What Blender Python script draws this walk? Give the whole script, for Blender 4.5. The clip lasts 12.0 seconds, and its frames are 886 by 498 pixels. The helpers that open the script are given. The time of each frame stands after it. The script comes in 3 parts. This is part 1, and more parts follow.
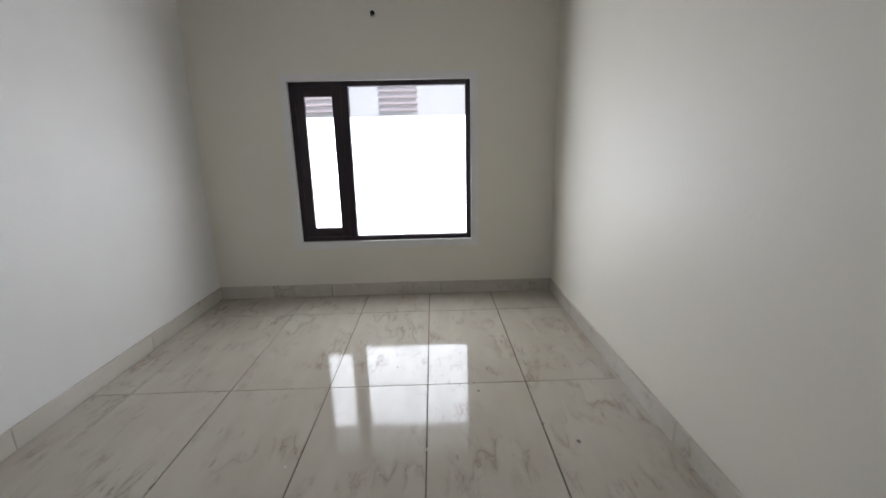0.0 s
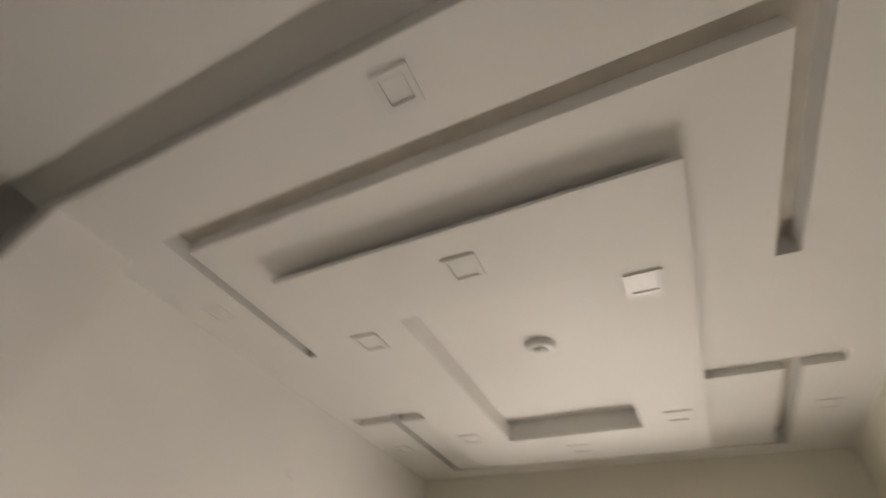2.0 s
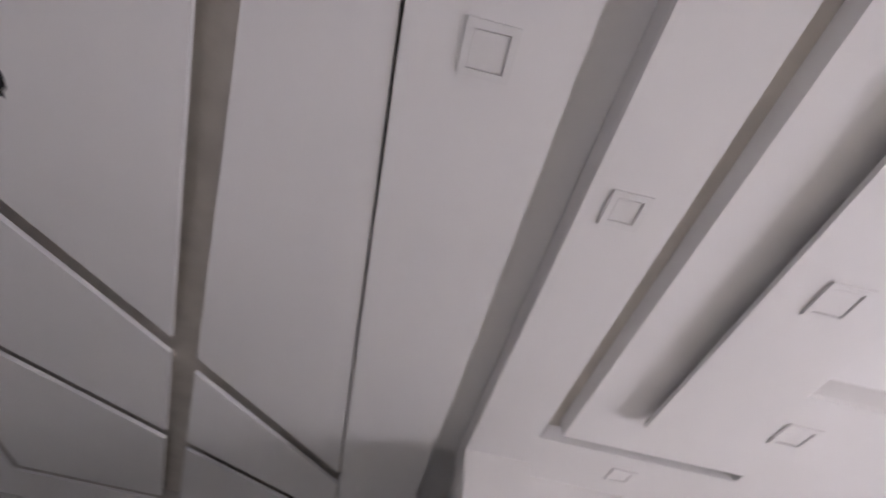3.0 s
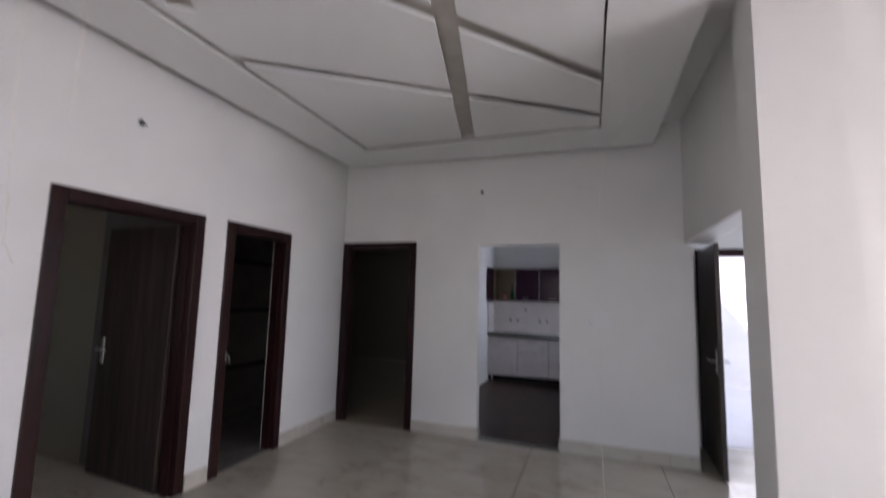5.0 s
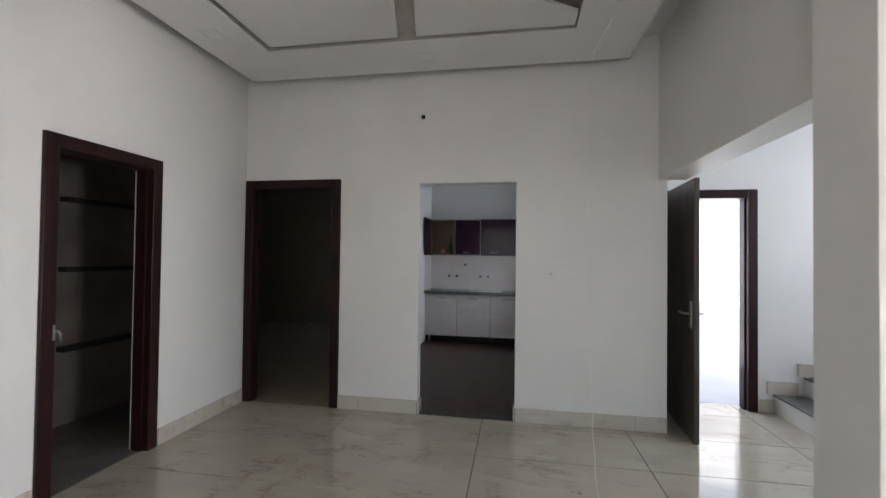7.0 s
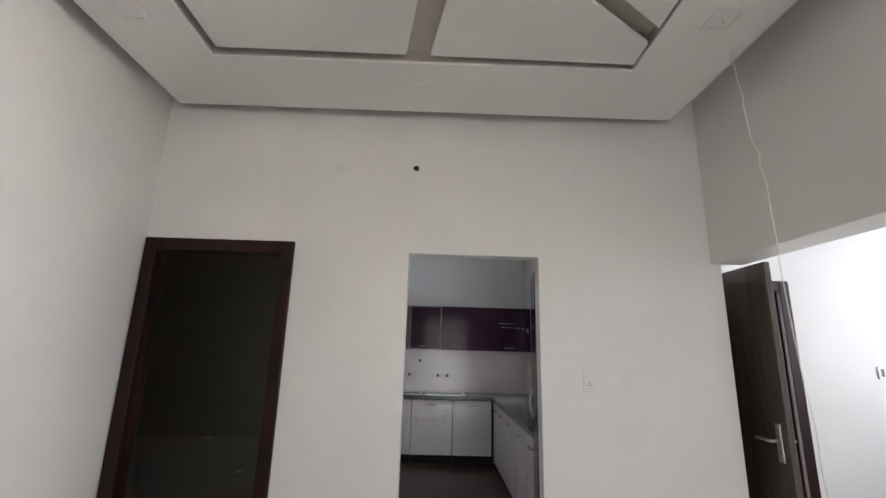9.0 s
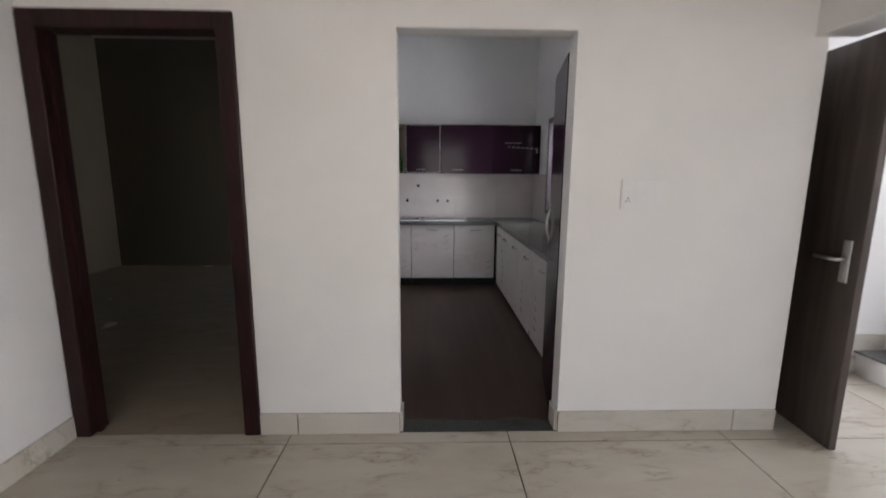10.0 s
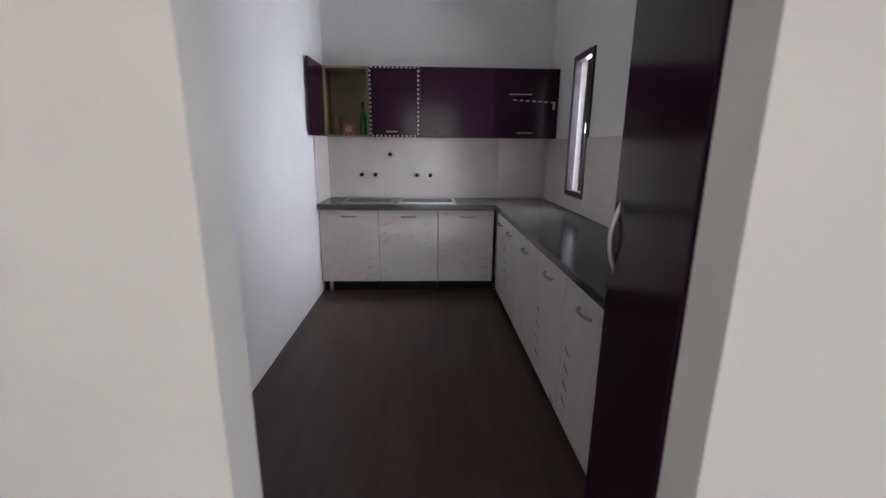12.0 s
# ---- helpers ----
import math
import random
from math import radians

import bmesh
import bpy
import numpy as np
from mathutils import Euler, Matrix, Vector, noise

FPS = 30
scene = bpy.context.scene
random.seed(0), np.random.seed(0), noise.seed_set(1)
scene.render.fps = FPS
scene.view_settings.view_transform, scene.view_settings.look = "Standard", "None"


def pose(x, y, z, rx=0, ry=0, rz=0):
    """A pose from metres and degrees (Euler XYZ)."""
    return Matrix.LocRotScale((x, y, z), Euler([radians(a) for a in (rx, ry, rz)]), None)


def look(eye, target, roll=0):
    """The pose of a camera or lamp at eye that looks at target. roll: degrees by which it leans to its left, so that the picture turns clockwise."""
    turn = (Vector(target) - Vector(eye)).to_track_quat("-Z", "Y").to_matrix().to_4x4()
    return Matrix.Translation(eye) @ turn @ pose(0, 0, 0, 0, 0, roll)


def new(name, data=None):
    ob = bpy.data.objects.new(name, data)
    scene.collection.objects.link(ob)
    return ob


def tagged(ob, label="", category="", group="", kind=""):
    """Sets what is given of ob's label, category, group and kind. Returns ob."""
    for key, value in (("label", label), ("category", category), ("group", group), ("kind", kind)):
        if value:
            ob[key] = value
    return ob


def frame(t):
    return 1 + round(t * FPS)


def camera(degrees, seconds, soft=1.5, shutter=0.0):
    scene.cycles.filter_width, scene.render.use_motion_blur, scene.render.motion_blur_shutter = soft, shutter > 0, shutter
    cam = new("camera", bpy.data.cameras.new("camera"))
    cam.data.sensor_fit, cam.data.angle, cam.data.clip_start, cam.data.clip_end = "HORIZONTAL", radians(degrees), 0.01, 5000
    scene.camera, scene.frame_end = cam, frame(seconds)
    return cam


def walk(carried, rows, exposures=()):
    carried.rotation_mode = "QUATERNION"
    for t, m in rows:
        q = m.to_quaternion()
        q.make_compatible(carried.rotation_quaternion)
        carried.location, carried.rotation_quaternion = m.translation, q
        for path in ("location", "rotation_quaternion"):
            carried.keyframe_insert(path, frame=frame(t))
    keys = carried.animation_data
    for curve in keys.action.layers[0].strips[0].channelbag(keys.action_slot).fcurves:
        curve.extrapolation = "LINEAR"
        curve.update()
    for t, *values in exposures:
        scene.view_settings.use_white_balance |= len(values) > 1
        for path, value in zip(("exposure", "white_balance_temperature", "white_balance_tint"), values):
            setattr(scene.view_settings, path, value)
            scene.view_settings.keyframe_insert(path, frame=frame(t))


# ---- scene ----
cam = camera(92.5, 12.0, shutter=0.4)
PATH = [
    (0, (-0.621, -4.433, 1.464), (1.321, -4.47, 0.988), -1.3),
    (0.5, (-0.635, -4.455, 1.541), (1.356, -4.525, 1.366), 2.1),
    (1, (-0.429, -4.435, 1.799), (1.469, -4.353, 2.425), 3.2),
    (1.5, (-0.432, -4.443, 1.825), (1.212, -4.135, 2.922), 6.2),
    (2, (-0.482, -4.428, 1.835), (0.767, -3.729, 3.231), 5.2),
    (2.5, (-0.532, -4.436, 1.829), (0.018, -3.347, 3.414), 6.4),
    (2.7, (-0.566, -4.473, 1.865), (-0.236, -3.391, 3.515), 8.1),
    (4.3, (-0.961, -4.793, 1.703), (-1.691, -3.154, 2.587), 1.0),
    (4.5, (-0.977, -4.768, 1.681), (-1.678, -3.02, 2.354), 1.8),
    (4.7, (-0.936, -4.767, 1.673), (-1.639, -2.975, 2.215), 2.1),
    (5, (-0.953, -4.729, 1.568), (-1.609, -2.852, 1.785), 1.5),
    (5.5, (-1.024, -4.609, 1.429), (-1.435, -2.687, 1.061), 0.5),
    (6, (-1.07, -4.418, 1.41), (-1.411, -2.512, 0.91), 1.0),
    (6.5, (-1.156, -4.148, 1.442), (-1.515, -2.183, 1.337), 0.9),
    (8.3, (-1.703, -3.188, 1.49), (-1.89, -1.207, 1.692), 0.0),
    (8.5, (-1.792, -3.078, 1.499), (-1.919, -1.124, 1.904), 0.6),
    (9, (-1.971, -2.852, 1.528), (-1.943, -0.904, 1.979), 1.6),
    (9.5, (-1.981, -2.55, 1.483), (-1.92, -0.552, 1.54), 0.5),
    (10, (-1.992, -2.216, 1.427), (-1.936, -0.244, 1.098), 0.4),
    (10.5, (-2.003, -1.774, 1.343), (-1.879, 0.168, 0.885), 0.1),
    (11, (-1.9, -1.447, 1.351), (-1.763, 0.502, 0.92), 0.1),
    (11.5, (-1.832, -1.102, 1.364), (-1.771, 0.84, 0.887), 1.3),
    (12, (-1.804, -0.679, 1.409), (-1.724, 1.263, 0.938), 0.6),
]
# stops, kelvin and tint of the clip's automatic exposure and white balance
EXPOSURES = [(0, -0.2, 5800, 12), (0.6, -0.22, 5800, 12), (1.0, -0.6, 6300, 11), (1.5, -0.72, 7600, 10), (2.0, -0.14, 7350, 15), (2.5, 0.2, 6100, 26), (4.5, 0.86, 6000, 24), (5.2, 0.92, 6050, 21), (6, 0.96, 6100, 15), (6.7, 1.14, 6200, 14), (8.5, 1.72, 6400, 15), (10, 1.78, 6550, 19), (10.6, 1.94, 6450, 19), (12, 1.9, 6450, 19)]
walk(cam, [(t, look(eye, target, roll)) for t, eye, target, roll in PATH], EXPOSURES)

# ---- world, sun, daylight in the openings, side-room fill ----
world = bpy.data.worlds.new("sky")
scene.world = world
world.use_nodes = True
wn = world.node_tree
sky = wn.nodes.new("ShaderNodeTexSky")
sky.sky_type, sky.sun_disc = "NISHITA", False
sky.sun_elevation, sky.sun_rotation = radians(43), radians(231)
wn.links.new(sky.outputs[0], wn.nodes["Background"].inputs[0])
wn.nodes["Background"].inputs[1].default_value = 0.15

sun = new("sun", bpy.data.lights.new("sun", "SUN"))
sun.data.energy, sun.data.angle, sun.data.color = 5.0, radians(0.6), (1, 0.95, 0.88)
sun.matrix_world = look((0, 0, 30), (16, 13, 11))


def window_light(name, eye, target, w, h, power, color):
    lamp = new(name, bpy.data.lights.new(name, "AREA"))
    lamp.data.shape, lamp.data.size, lamp.data.size_y = "RECTANGLE", w, h
    lamp.data.energy, lamp.data.color = power, color
    lamp.matrix_world = look(eye, target)
    return lamp


window_light("daylight_south", (-1.35, -6.45, 1.5), (-3.3, -0.5, -0.9), 2.2, 2.2, 7, (0.93, 0.96, 1))
window_light("daylight_lobby", (3.25, -0.7, 2.0), (0, -0.5, 1.6), 1.3, 1.6, 17, (0.76, 0.88, 1))
window_light("daylight_main_door", (0.605, 0.915, 1.22), (0.605, -3, 1.1), 0.70, 1.70, 3.5, (0.97, 0.98, 1))
window_light("daylight_kitchen", (-0.30, 2.905, 1.575), (-3, 1.0, 1.2), 0.44, 1.14, 12, (0.80, 0.90, 1))

window_light("daylight_drawing_room", (3.92, -3.96, 1.06), (-4.0, -3.96, -0.3), 1.9, 1.4, 74, (1, 0.985, 0.96))
# weak lamp added at an invented, unseen opening to lift the side room
window_light("fill_side_room", (-5.8, -5.1, 1.55), (-5.6, 0, 0.9), 0.9, 1.0, 0.8, (0.95, 0.97, 1))


# ---- materials ----
def material(name, color, rough=0.5, metal=0.0, vary=0.06, scale=3.0, bump=0.03, bscale=60.0, spec=0.5):
    m = bpy.data.materials.new(name)
    m.use_nodes = True
    t = m.node_tree
    b = t.nodes["Principled BSDF"]
    b.inputs["Roughness"].default_value = rough
    b.inputs["Metallic"].default_value = metal
    b.inputs["Specular IOR Level"].default_value = spec
    co = t.nodes.new("ShaderNodeTexCoord")
    n = t.nodes.new("ShaderNodeTexNoise")
    n.inputs["Scale"].default_value, n.inputs["Detail"].default_value = scale, 6
    t.links.new(co.outputs["Object"], n.inputs["Vector"])
    ramp = t.nodes.new("ShaderNodeValToRGB")
    ramp.color_ramp.elements[0].position, ramp.color_ramp.elements[1].position = 0.3, 0.7
    ramp.color_ramp.elements[0].color = (*[c * (1 - vary) for c in color], 1)
    ramp.color_ramp.elements[1].color = (*[min(1, c * (1 + vary)) for c in color], 1)
    t.links.new(n.outputs["Fac"], ramp.inputs[0])
    t.links.new(ramp.outputs[0], b.inputs["Base Color"])
    if bump:
        n2 = t.nodes.new("ShaderNodeTexNoise")
        n2.inputs["Scale"].default_value, n2.inputs["Detail"].default_value = bscale, 4
        t.links.new(co.outputs["Object"], n2.inputs["Vector"])
        bp = t.nodes.new("ShaderNodeBump")
        bp.inputs["Strength"].default_value, bp.inputs["Distance"].default_value = bump, 0.02
        t.links.new(n2.outputs["Fac"], bp.inputs["Height"])
        t.links.new(bp.outputs[0], b.inputs["Normal"])
    return m


def stretched(name, dark, light, squeeze, rough, scale=4.0, bump=0.05, spec=0.5):
    """Wood grain drawn out along the axis with the smallest squeeze."""
    m = material(name, light, rough, 0, 0.1, scale, 0, 60, spec)
    t = m.node_tree
    noise_node = [n for n in t.nodes if n.type == "TEX_NOISE"][0]
    ramp = [n for n in t.nodes if n.type == "VALTORGB"][0]
    mp = t.nodes.new("ShaderNodeMapping")
    mp.inputs["Scale"].default_value = squeeze
    co = [n for n in t.nodes if n.type == "TEX_COORD"][0]
    t.links.new(co.outputs["Object"], mp.inputs["Vector"])
    t.links.new(mp.outputs[0], noise_node.inputs["Vector"])
    noise_node.inputs["Detail"].default_value, noise_node.inputs["Distortion"].default_value = 8, 0.6
    ramp.color_ramp.elements[0].color, ramp.color_ramp.elements[1].color = (*dark, 1), (*light, 1)
    bp = t.nodes.new("ShaderNodeBump")
    bp.inputs["Strength"].default_value, bp.inputs["Distance"].default_value = bump, 0.01
    t.links.new(noise_node.outputs["Fac"], bp.inputs["Height"])
    t.links.new(bp.outputs[0], t.nodes["Principled BSDF"].inputs["Normal"])
    return m


def marble(name, base, vein, rough):
    m = bpy.data.materials.new(name)
    m.use_nodes = True
    t = m.node_tree
    b = t.nodes["Principled BSDF"]
    b.inputs["Roughness"].default_value = rough
    co = t.nodes.new("ShaderNodeTexCoord")
    info = t.nodes.new("ShaderNodeObjectInfo")
    shift = t.nodes.new("ShaderNodeVectorMath")
    shift.operation = "MULTIPLY_ADD"
    comb = t.nodes.new("ShaderNodeCombineXYZ")
    for i in range(3):
        t.links.new(info.outputs["Random"], comb.inputs[i])
    t.links.new(comb.outputs[0], shift.inputs[0])
    shift.inputs[1].default_value = (17, 31, 9)
    t.links.new(co.outputs["Object"], shift.inputs[2])
    streak = t.nodes.new("ShaderNodeMapping")
    streak.inputs["Rotation"].default_value = (0, 0, -0.4)
    streak.inputs["Scale"].default_value = (0.75, 2.3, 1.8)
    t.links.new(shift.outputs[0], streak.inputs["Vector"])
    warp = t.nodes.new("ShaderNodeTexNoise")
    warp.inputs["Scale"].default_value, warp.inputs["Detail"].default_value, warp.inputs["Distortion"].default_value = 3.4, 12, 0.05
    t.links.new(streak.outputs[0], warp.inputs["Vector"])
    # thin veins where the field crosses its middle
    sub = t.nodes.new("ShaderNodeMath")
    sub.operation = "SUBTRACT"
    sub.inputs[1].default_value = 0.5
    ab = t.nodes.new("ShaderNodeMath")
    ab.operation = "ABSOLUTE"
    t.links.new(warp.outputs["Fac"], sub.inputs[0])
    t.links.new(sub.outputs[0], ab.inputs[0])
    ramp = t.nodes.new("ShaderNodeValToRGB")
    mid = ramp.color_ramp.elements.new(0.009)
    mid.color = (0.36, 0.36, 0.36, 1)
    ramp.color_ramp.elements[0].position, ramp.color_ramp.elements[2].position = 0.0, 0.075
    ramp.color_ramp.elements[0].color, ramp.color_ramp.elements[2].color = (1, 1, 1, 1), (0, 0, 0, 1)
    t.links.new(ab.outputs[0], ramp.inputs[0])
    patch = t.nodes.new("ShaderNodeTexNoise")
    patch.inputs["Scale"].default_value, patch.inputs["Detail"].default_value = 3.2, 5
    t.links.new(shift.outputs[0], patch.inputs["Vector"])
    pr = t.nodes.new("ShaderNodeValToRGB")
    pr.color_ramp.elements[0].position, pr.color_ramp.elements[1].position = 0.47, 0.66
    t.links.new(patch.outputs["Fac"], pr.inputs[0])
    both = t.nodes.new("ShaderNodeMath")
    both.operation = "MULTIPLY"
    t.links.new(ramp.outputs[0], both.inputs[0])
    t.links.new(pr.outputs[0], both.inputs[1])
    # short dark dashes gathered round the veins
    dash_map = t.nodes.new("ShaderNodeMapping")
    dash_map.inputs["Rotation"].default_value = (0, 0, -0.6)
    dash_map.inputs["Scale"].default_value = (1.0, 3.2, 1.0)
    t.links.new(shift.outputs[0], dash_map.inputs["Vector"])
    dash = t.nodes.new("ShaderNodeTexNoise")
    dash.inputs["Scale"].default_value, dash.inputs["Detail"].default_value = 11, 3
    t.links.new(dash_map.outputs[0], dash.inputs["Vector"])
    dash_ramp = t.nodes.new("ShaderNodeValToRGB")
    dash_ramp.color_ramp.elements[0].position, dash_ramp.color_ramp.elements[1].position = 0.62, 0.69
    t.links.new(dash.outputs["Fac"], dash_ramp.inputs[0])
    dash_in = t.nodes.new("ShaderNodeMath")
    dash_in.operation = "MULTIPLY"
    dash_ramp.color_ramp.elements[1].color = (0.75, 0.75, 0.75, 1)
    t.links.new(dash_ramp.outputs[0], dash_in.inputs[0])
    t.links.new(pr.outputs[0], dash_in.inputs[1])
    most = t.nodes.new("ShaderNodeMath")
    most.operation = "MAXIMUM"
    t.links.new(both.outputs[0], most.inputs[0])
    t.links.new(dash_in.outputs[0], most.inputs[1])
    mix = t.nodes.new("ShaderNodeMix")
    mix.data_type = "RGBA"
    mix.inputs["A"].default_value, mix.inputs["B"].default_value = (*base, 1), (*vein, 1)
    t.links.new(most.outputs[0], mix.inputs["Factor"])
    cloud = t.nodes.new("ShaderNodeMix")
    cloud.data_type = "RGBA"
    cloud.inputs["B"].default_value = (base[0] * 0.72, base[1] * 0.66, base[2] * 0.58, 1)
    t.links.new(mix.outputs["Result"], cloud.inputs["A"])
    half = t.nodes.new("ShaderNodeMath")
    half.operation = "MULTIPLY"
    half.inputs[1].default_value = 0.7
    t.links.new(warp.outputs["Fac"], half.inputs[0])
    t.links.new(half.outputs[0], cloud.inputs["Factor"])
    t.links.new(cloud.outputs["Result"], b.inputs["Base Color"])
    rr = t.nodes.new("ShaderNodeMapRange")
    rr.inputs["To Min"].default_value, rr.inputs["To Max"].default_value = rough * 0.6, rough * 1.7
    t.links.new(patch.outputs["Fac"], rr.inputs["Value"])
    t.links.new(rr.outputs[0], b.inputs["Roughness"])
    return m


PAINT = material("wall_paint", (0.75, 0.735, 0.705), 0.55, 0, 0.035, 1.6, 0.06, 35, 0.35)
CREAM = material("cream_paint", (0.75, 0.715, 0.625), 0.55, 0, 0.02, 1.2, 0.06, 35, 0.35)
CEIL = material("ceiling_paint", (0.76, 0.75, 0.73), 0.6, 0, 0.02, 1.5, 0.03, 40, 0.3)
PALEGREY = material("pale_grey_plaster", (0.60, 0.56, 0.50), 0.85, 0, 0.1, 6, 0.08, 50)
GREYPLASTER = material("grey_plaster", (0.48, 0.45, 0.41), 0.9, 0, 0.15, 6, 0.1, 50)
CRUMB = material("dark_dirt", (0.045, 0.035, 0.028), 0.9, 0, 0.3, 60, 0.1)
GROUT = material("grout", (0.10, 0.08, 0.06), 0.9, 0, 0.2, 9)
TILE = marble("marble_tile", (0.51, 0.475, 0.405), (0.19, 0.15, 0.112), 0.07)
# darker version of the hall tile, with the rear rooms' dimness coloured in
DIMTILE = marble("dimmed_tile", (0.34, 0.29, 0.22), (0.2, 0.15, 0.1), 0.2)
SKIRT = marble("marble_skirting", (0.60, 0.57, 0.51), (0.3, 0.24, 0.17), 0.2)
FRAME = stretched("door_frame_wood", (0.011, 0.0035, 0.0032), (0.030, 0.0085, 0.0078), (6, 6, 0.6), 0.38, 5, 0.05, 0.25)
LEAF = stretched("door_leaf_wood", (0.020, 0.013, 0.011), (0.062, 0.042, 0.034), (5, 5, 0.45), 0.45, 3, 0.05, 0.3)
# leaf wood lightened: the light falling on the main door is in the colour
LITLEAF = stretched("lightened_leaf_wood", (0.038, 0.028, 0.023), (0.095, 0.072, 0.058), (5, 5, 0.45), 0.4, 3)
WINFRAME = material("window_frame_brown", (0.022, 0.012, 0.016), 0.35, 0, 0.1, 6, 0.02)
DARKSTEEL = material("dark_steel", (0.33, 0.32, 0.31), 0.35, 1, 0.05, 12, 0.01)
STEEL = material("brushed_steel", (0.6, 0.59, 0.57), 0.28, 1, 0.04, 12, 0.01)
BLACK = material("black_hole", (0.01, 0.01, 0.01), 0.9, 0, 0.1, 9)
KFLOOR = stretched("wood_look_vinyl", (0.044, 0.024, 0.017), (0.078, 0.046, 0.033), (3.2, 0.3, 3.2), 0.36, 3, 0.015, 0.35)
STONE = material("green_grey_granite", (0.055, 0.06, 0.052), 0.16, 0, 0.3, 90, 0.0)
TREAD = material("grey_granite", (0.13, 0.135, 0.135), 0.25, 0, 0.25, 80, 0.0)
LAMINATE = marble("white_laminate", (0.66, 0.62, 0.61), (0.50, 0.40, 0.37), 0.3)
PURPLE = material("aubergine_gloss", (0.028, 0.010, 0.020), 0.14, 0, 0.1, 3, 0.0, 60, 0.14)
KHAKI = material("khaki_board", (0.21, 0.165, 0.09), 0.5, 0, 0.08, 8)
SPLASH = material("backsplash_tile", (0.66, 0.60, 0.56), 0.22, 0, 0.04, 5, 0.01, 20)
PLASTIC = material("white_plastic", (0.74, 0.73, 0.71), 0.35, 0, 0.02, 9, 0.0)
WIRE = material("white_wire", (0.72, 0.68, 0.6), 0.5, 0, 0.1, 30, 0.0)
DKTILE = material("dark_bath_tile", (0.15, 0.135, 0.125), 0.25, 0, 0.15, 5, 0.02)
GREENGLASS = material("green_bottle", (0.02, 0.10, 0.03), 0.1, 0, 0.1, 9, 0.0)
ORANGE = material("orange_carton", (0.5, 0.13, 0.06), 0.5, 0, 0.2, 30, 0.0)
LOUVRE = material("pale_louvre", (0.70, 0.61, 0.61), 0.6, 0, 0.05, 4)
# darkened wall paint: the back rooms' low light is put into the colour
DIMPAINT = material("dimmed_room_paint", (0.20, 0.178, 0.128), 0.6, 0, 0.04, 1.5, 0.05, 35)
FACADE = material("facade_white", (0.88, 0.87, 0.85), 0.7, 0, 0.05, 2)
GROUND = material("concrete_ground", (0.42, 0.40, 0.37), 0.9, 0, 0.15, 2, 0.1, 20)
GLASS = bpy.data.materials.new("window_glass")
GLASS.use_nodes = True
gb = GLASS.node_tree.nodes["Principled BSDF"]
gb.inputs["Transmission Weight"].default_value, gb.inputs["Roughness"].default_value, gb.inputs["IOR"].default_value = 1, 0, 1.45


# ---- mesh helpers ----
def bx(bm, x0, x1, y0, y1, z0, z1, bevel=0.0):
    lo, hi = (min(x0, x1), min(y0, y1), min(z0, z1)), (max(x0, x1), max(y0, y1), max(z0, z1))
    r = bmesh.ops.create_cube(bm, size=1)
    for v in r["verts"]:
        v.co = Vector([lo[i] if v.co[i] < 0 else hi[i] for i in range(3)])
    if bevel:
        edges = {e for v in r["verts"] for e in v.link_edges}
        bmesh.ops.bevel(bm, geom=list(edges), offset=bevel, segments=2, profile=0.5, affect="EDGES")
    return bm


def box(x0, x1, y0, y1, z0, z1, bevel=0.0):
    return bx(bmesh.new(), x0, x1, y0, y1, z0, z1, bevel)


def cyl(bm, p, q, r, r2=None, seg=14):
    p, q = Vector(p), Vector(q)
    d = q - p
    m = Matrix.Translation((p + q) / 2) @ d.to_track_quat("Z", "Y").to_matrix().to_4x4()
    bmesh.ops.create_cone(bm, cap_ends=True, segments=seg, radius1=r, radius2=r if r2 is None else r2, depth=d.length, matrix=m)
    return bm


def tube(points, r, seg=8):
    """A bar swept along a line of points."""
    bm = bmesh.new()
    pts = [Vector(p) for p in points]
    rings = []
    for i, p in enumerate(pts):
        d = (pts[min(i + 1, len(pts) - 1)] - pts[max(i - 1, 0)]).normalized()
        side = d.orthogonal().normalized() if not rings else (last - d * last.dot(d)).normalized()
        last = side
        up = d.cross(side)
        rings.append([bm.verts.new(p + (side * math.cos(a) + up * math.sin(a)) * r) for a in (2 * math.pi * k / seg for k in range(seg))])
    for a, b in zip(rings, rings[1:]):
        for k in range(seg):
            bm.faces.new((a[k], a[(k + 1) % seg], b[(k + 1) % seg], b[k]))
    bm.faces.new(rings[0][::-1])
    bm.faces.new(rings[-1])
    return bm


def lathe(profile, at, seg=20):
    bm = bmesh.new()
    rings = [[bm.verts.new((at[0] + r * math.cos(2 * math.pi * k / seg), at[1] + r * math.sin(2 * math.pi * k / seg), at[2] + z)) for k in range(seg)] for r, z in profile]
    for a, b in zip(rings, rings[1:]):
        for k in range(seg):
            bm.faces.new((a[k], a[(k + 1) % seg], b[(k + 1) % seg], b[k]))
    bm.faces.new(rings[0][::-1])
    bm.faces.new(rings[-1])
    return bm


def part(name, bm, mat, parent=None, label="", smooth=False):
    bmesh.ops.recalc_face_normals(bm, faces=bm.faces)
    me = bpy.data.meshes.new(name)
    bm.to_mesh(me)
    bm.free()
    if mat:
        me.materials.append(mat)
    if smooth:
        for p in me.polygons:
            p.use_smooth = True
    ob = new(name, me)
    if parent:
        ob.parent = parent
        ob.matrix_parent_inverse = parent.matrix_world.inverted()
    if label:
        ob["label"] = label
    return ob


def thing(name, label, category, at=(0, 0, 0), group="", kind=""):
    ob = new(name)
    ob.matrix_world = Matrix.Translation(at)
    bpy.context.view_layer.update()
    return tagged(ob, label, category, group, kind)


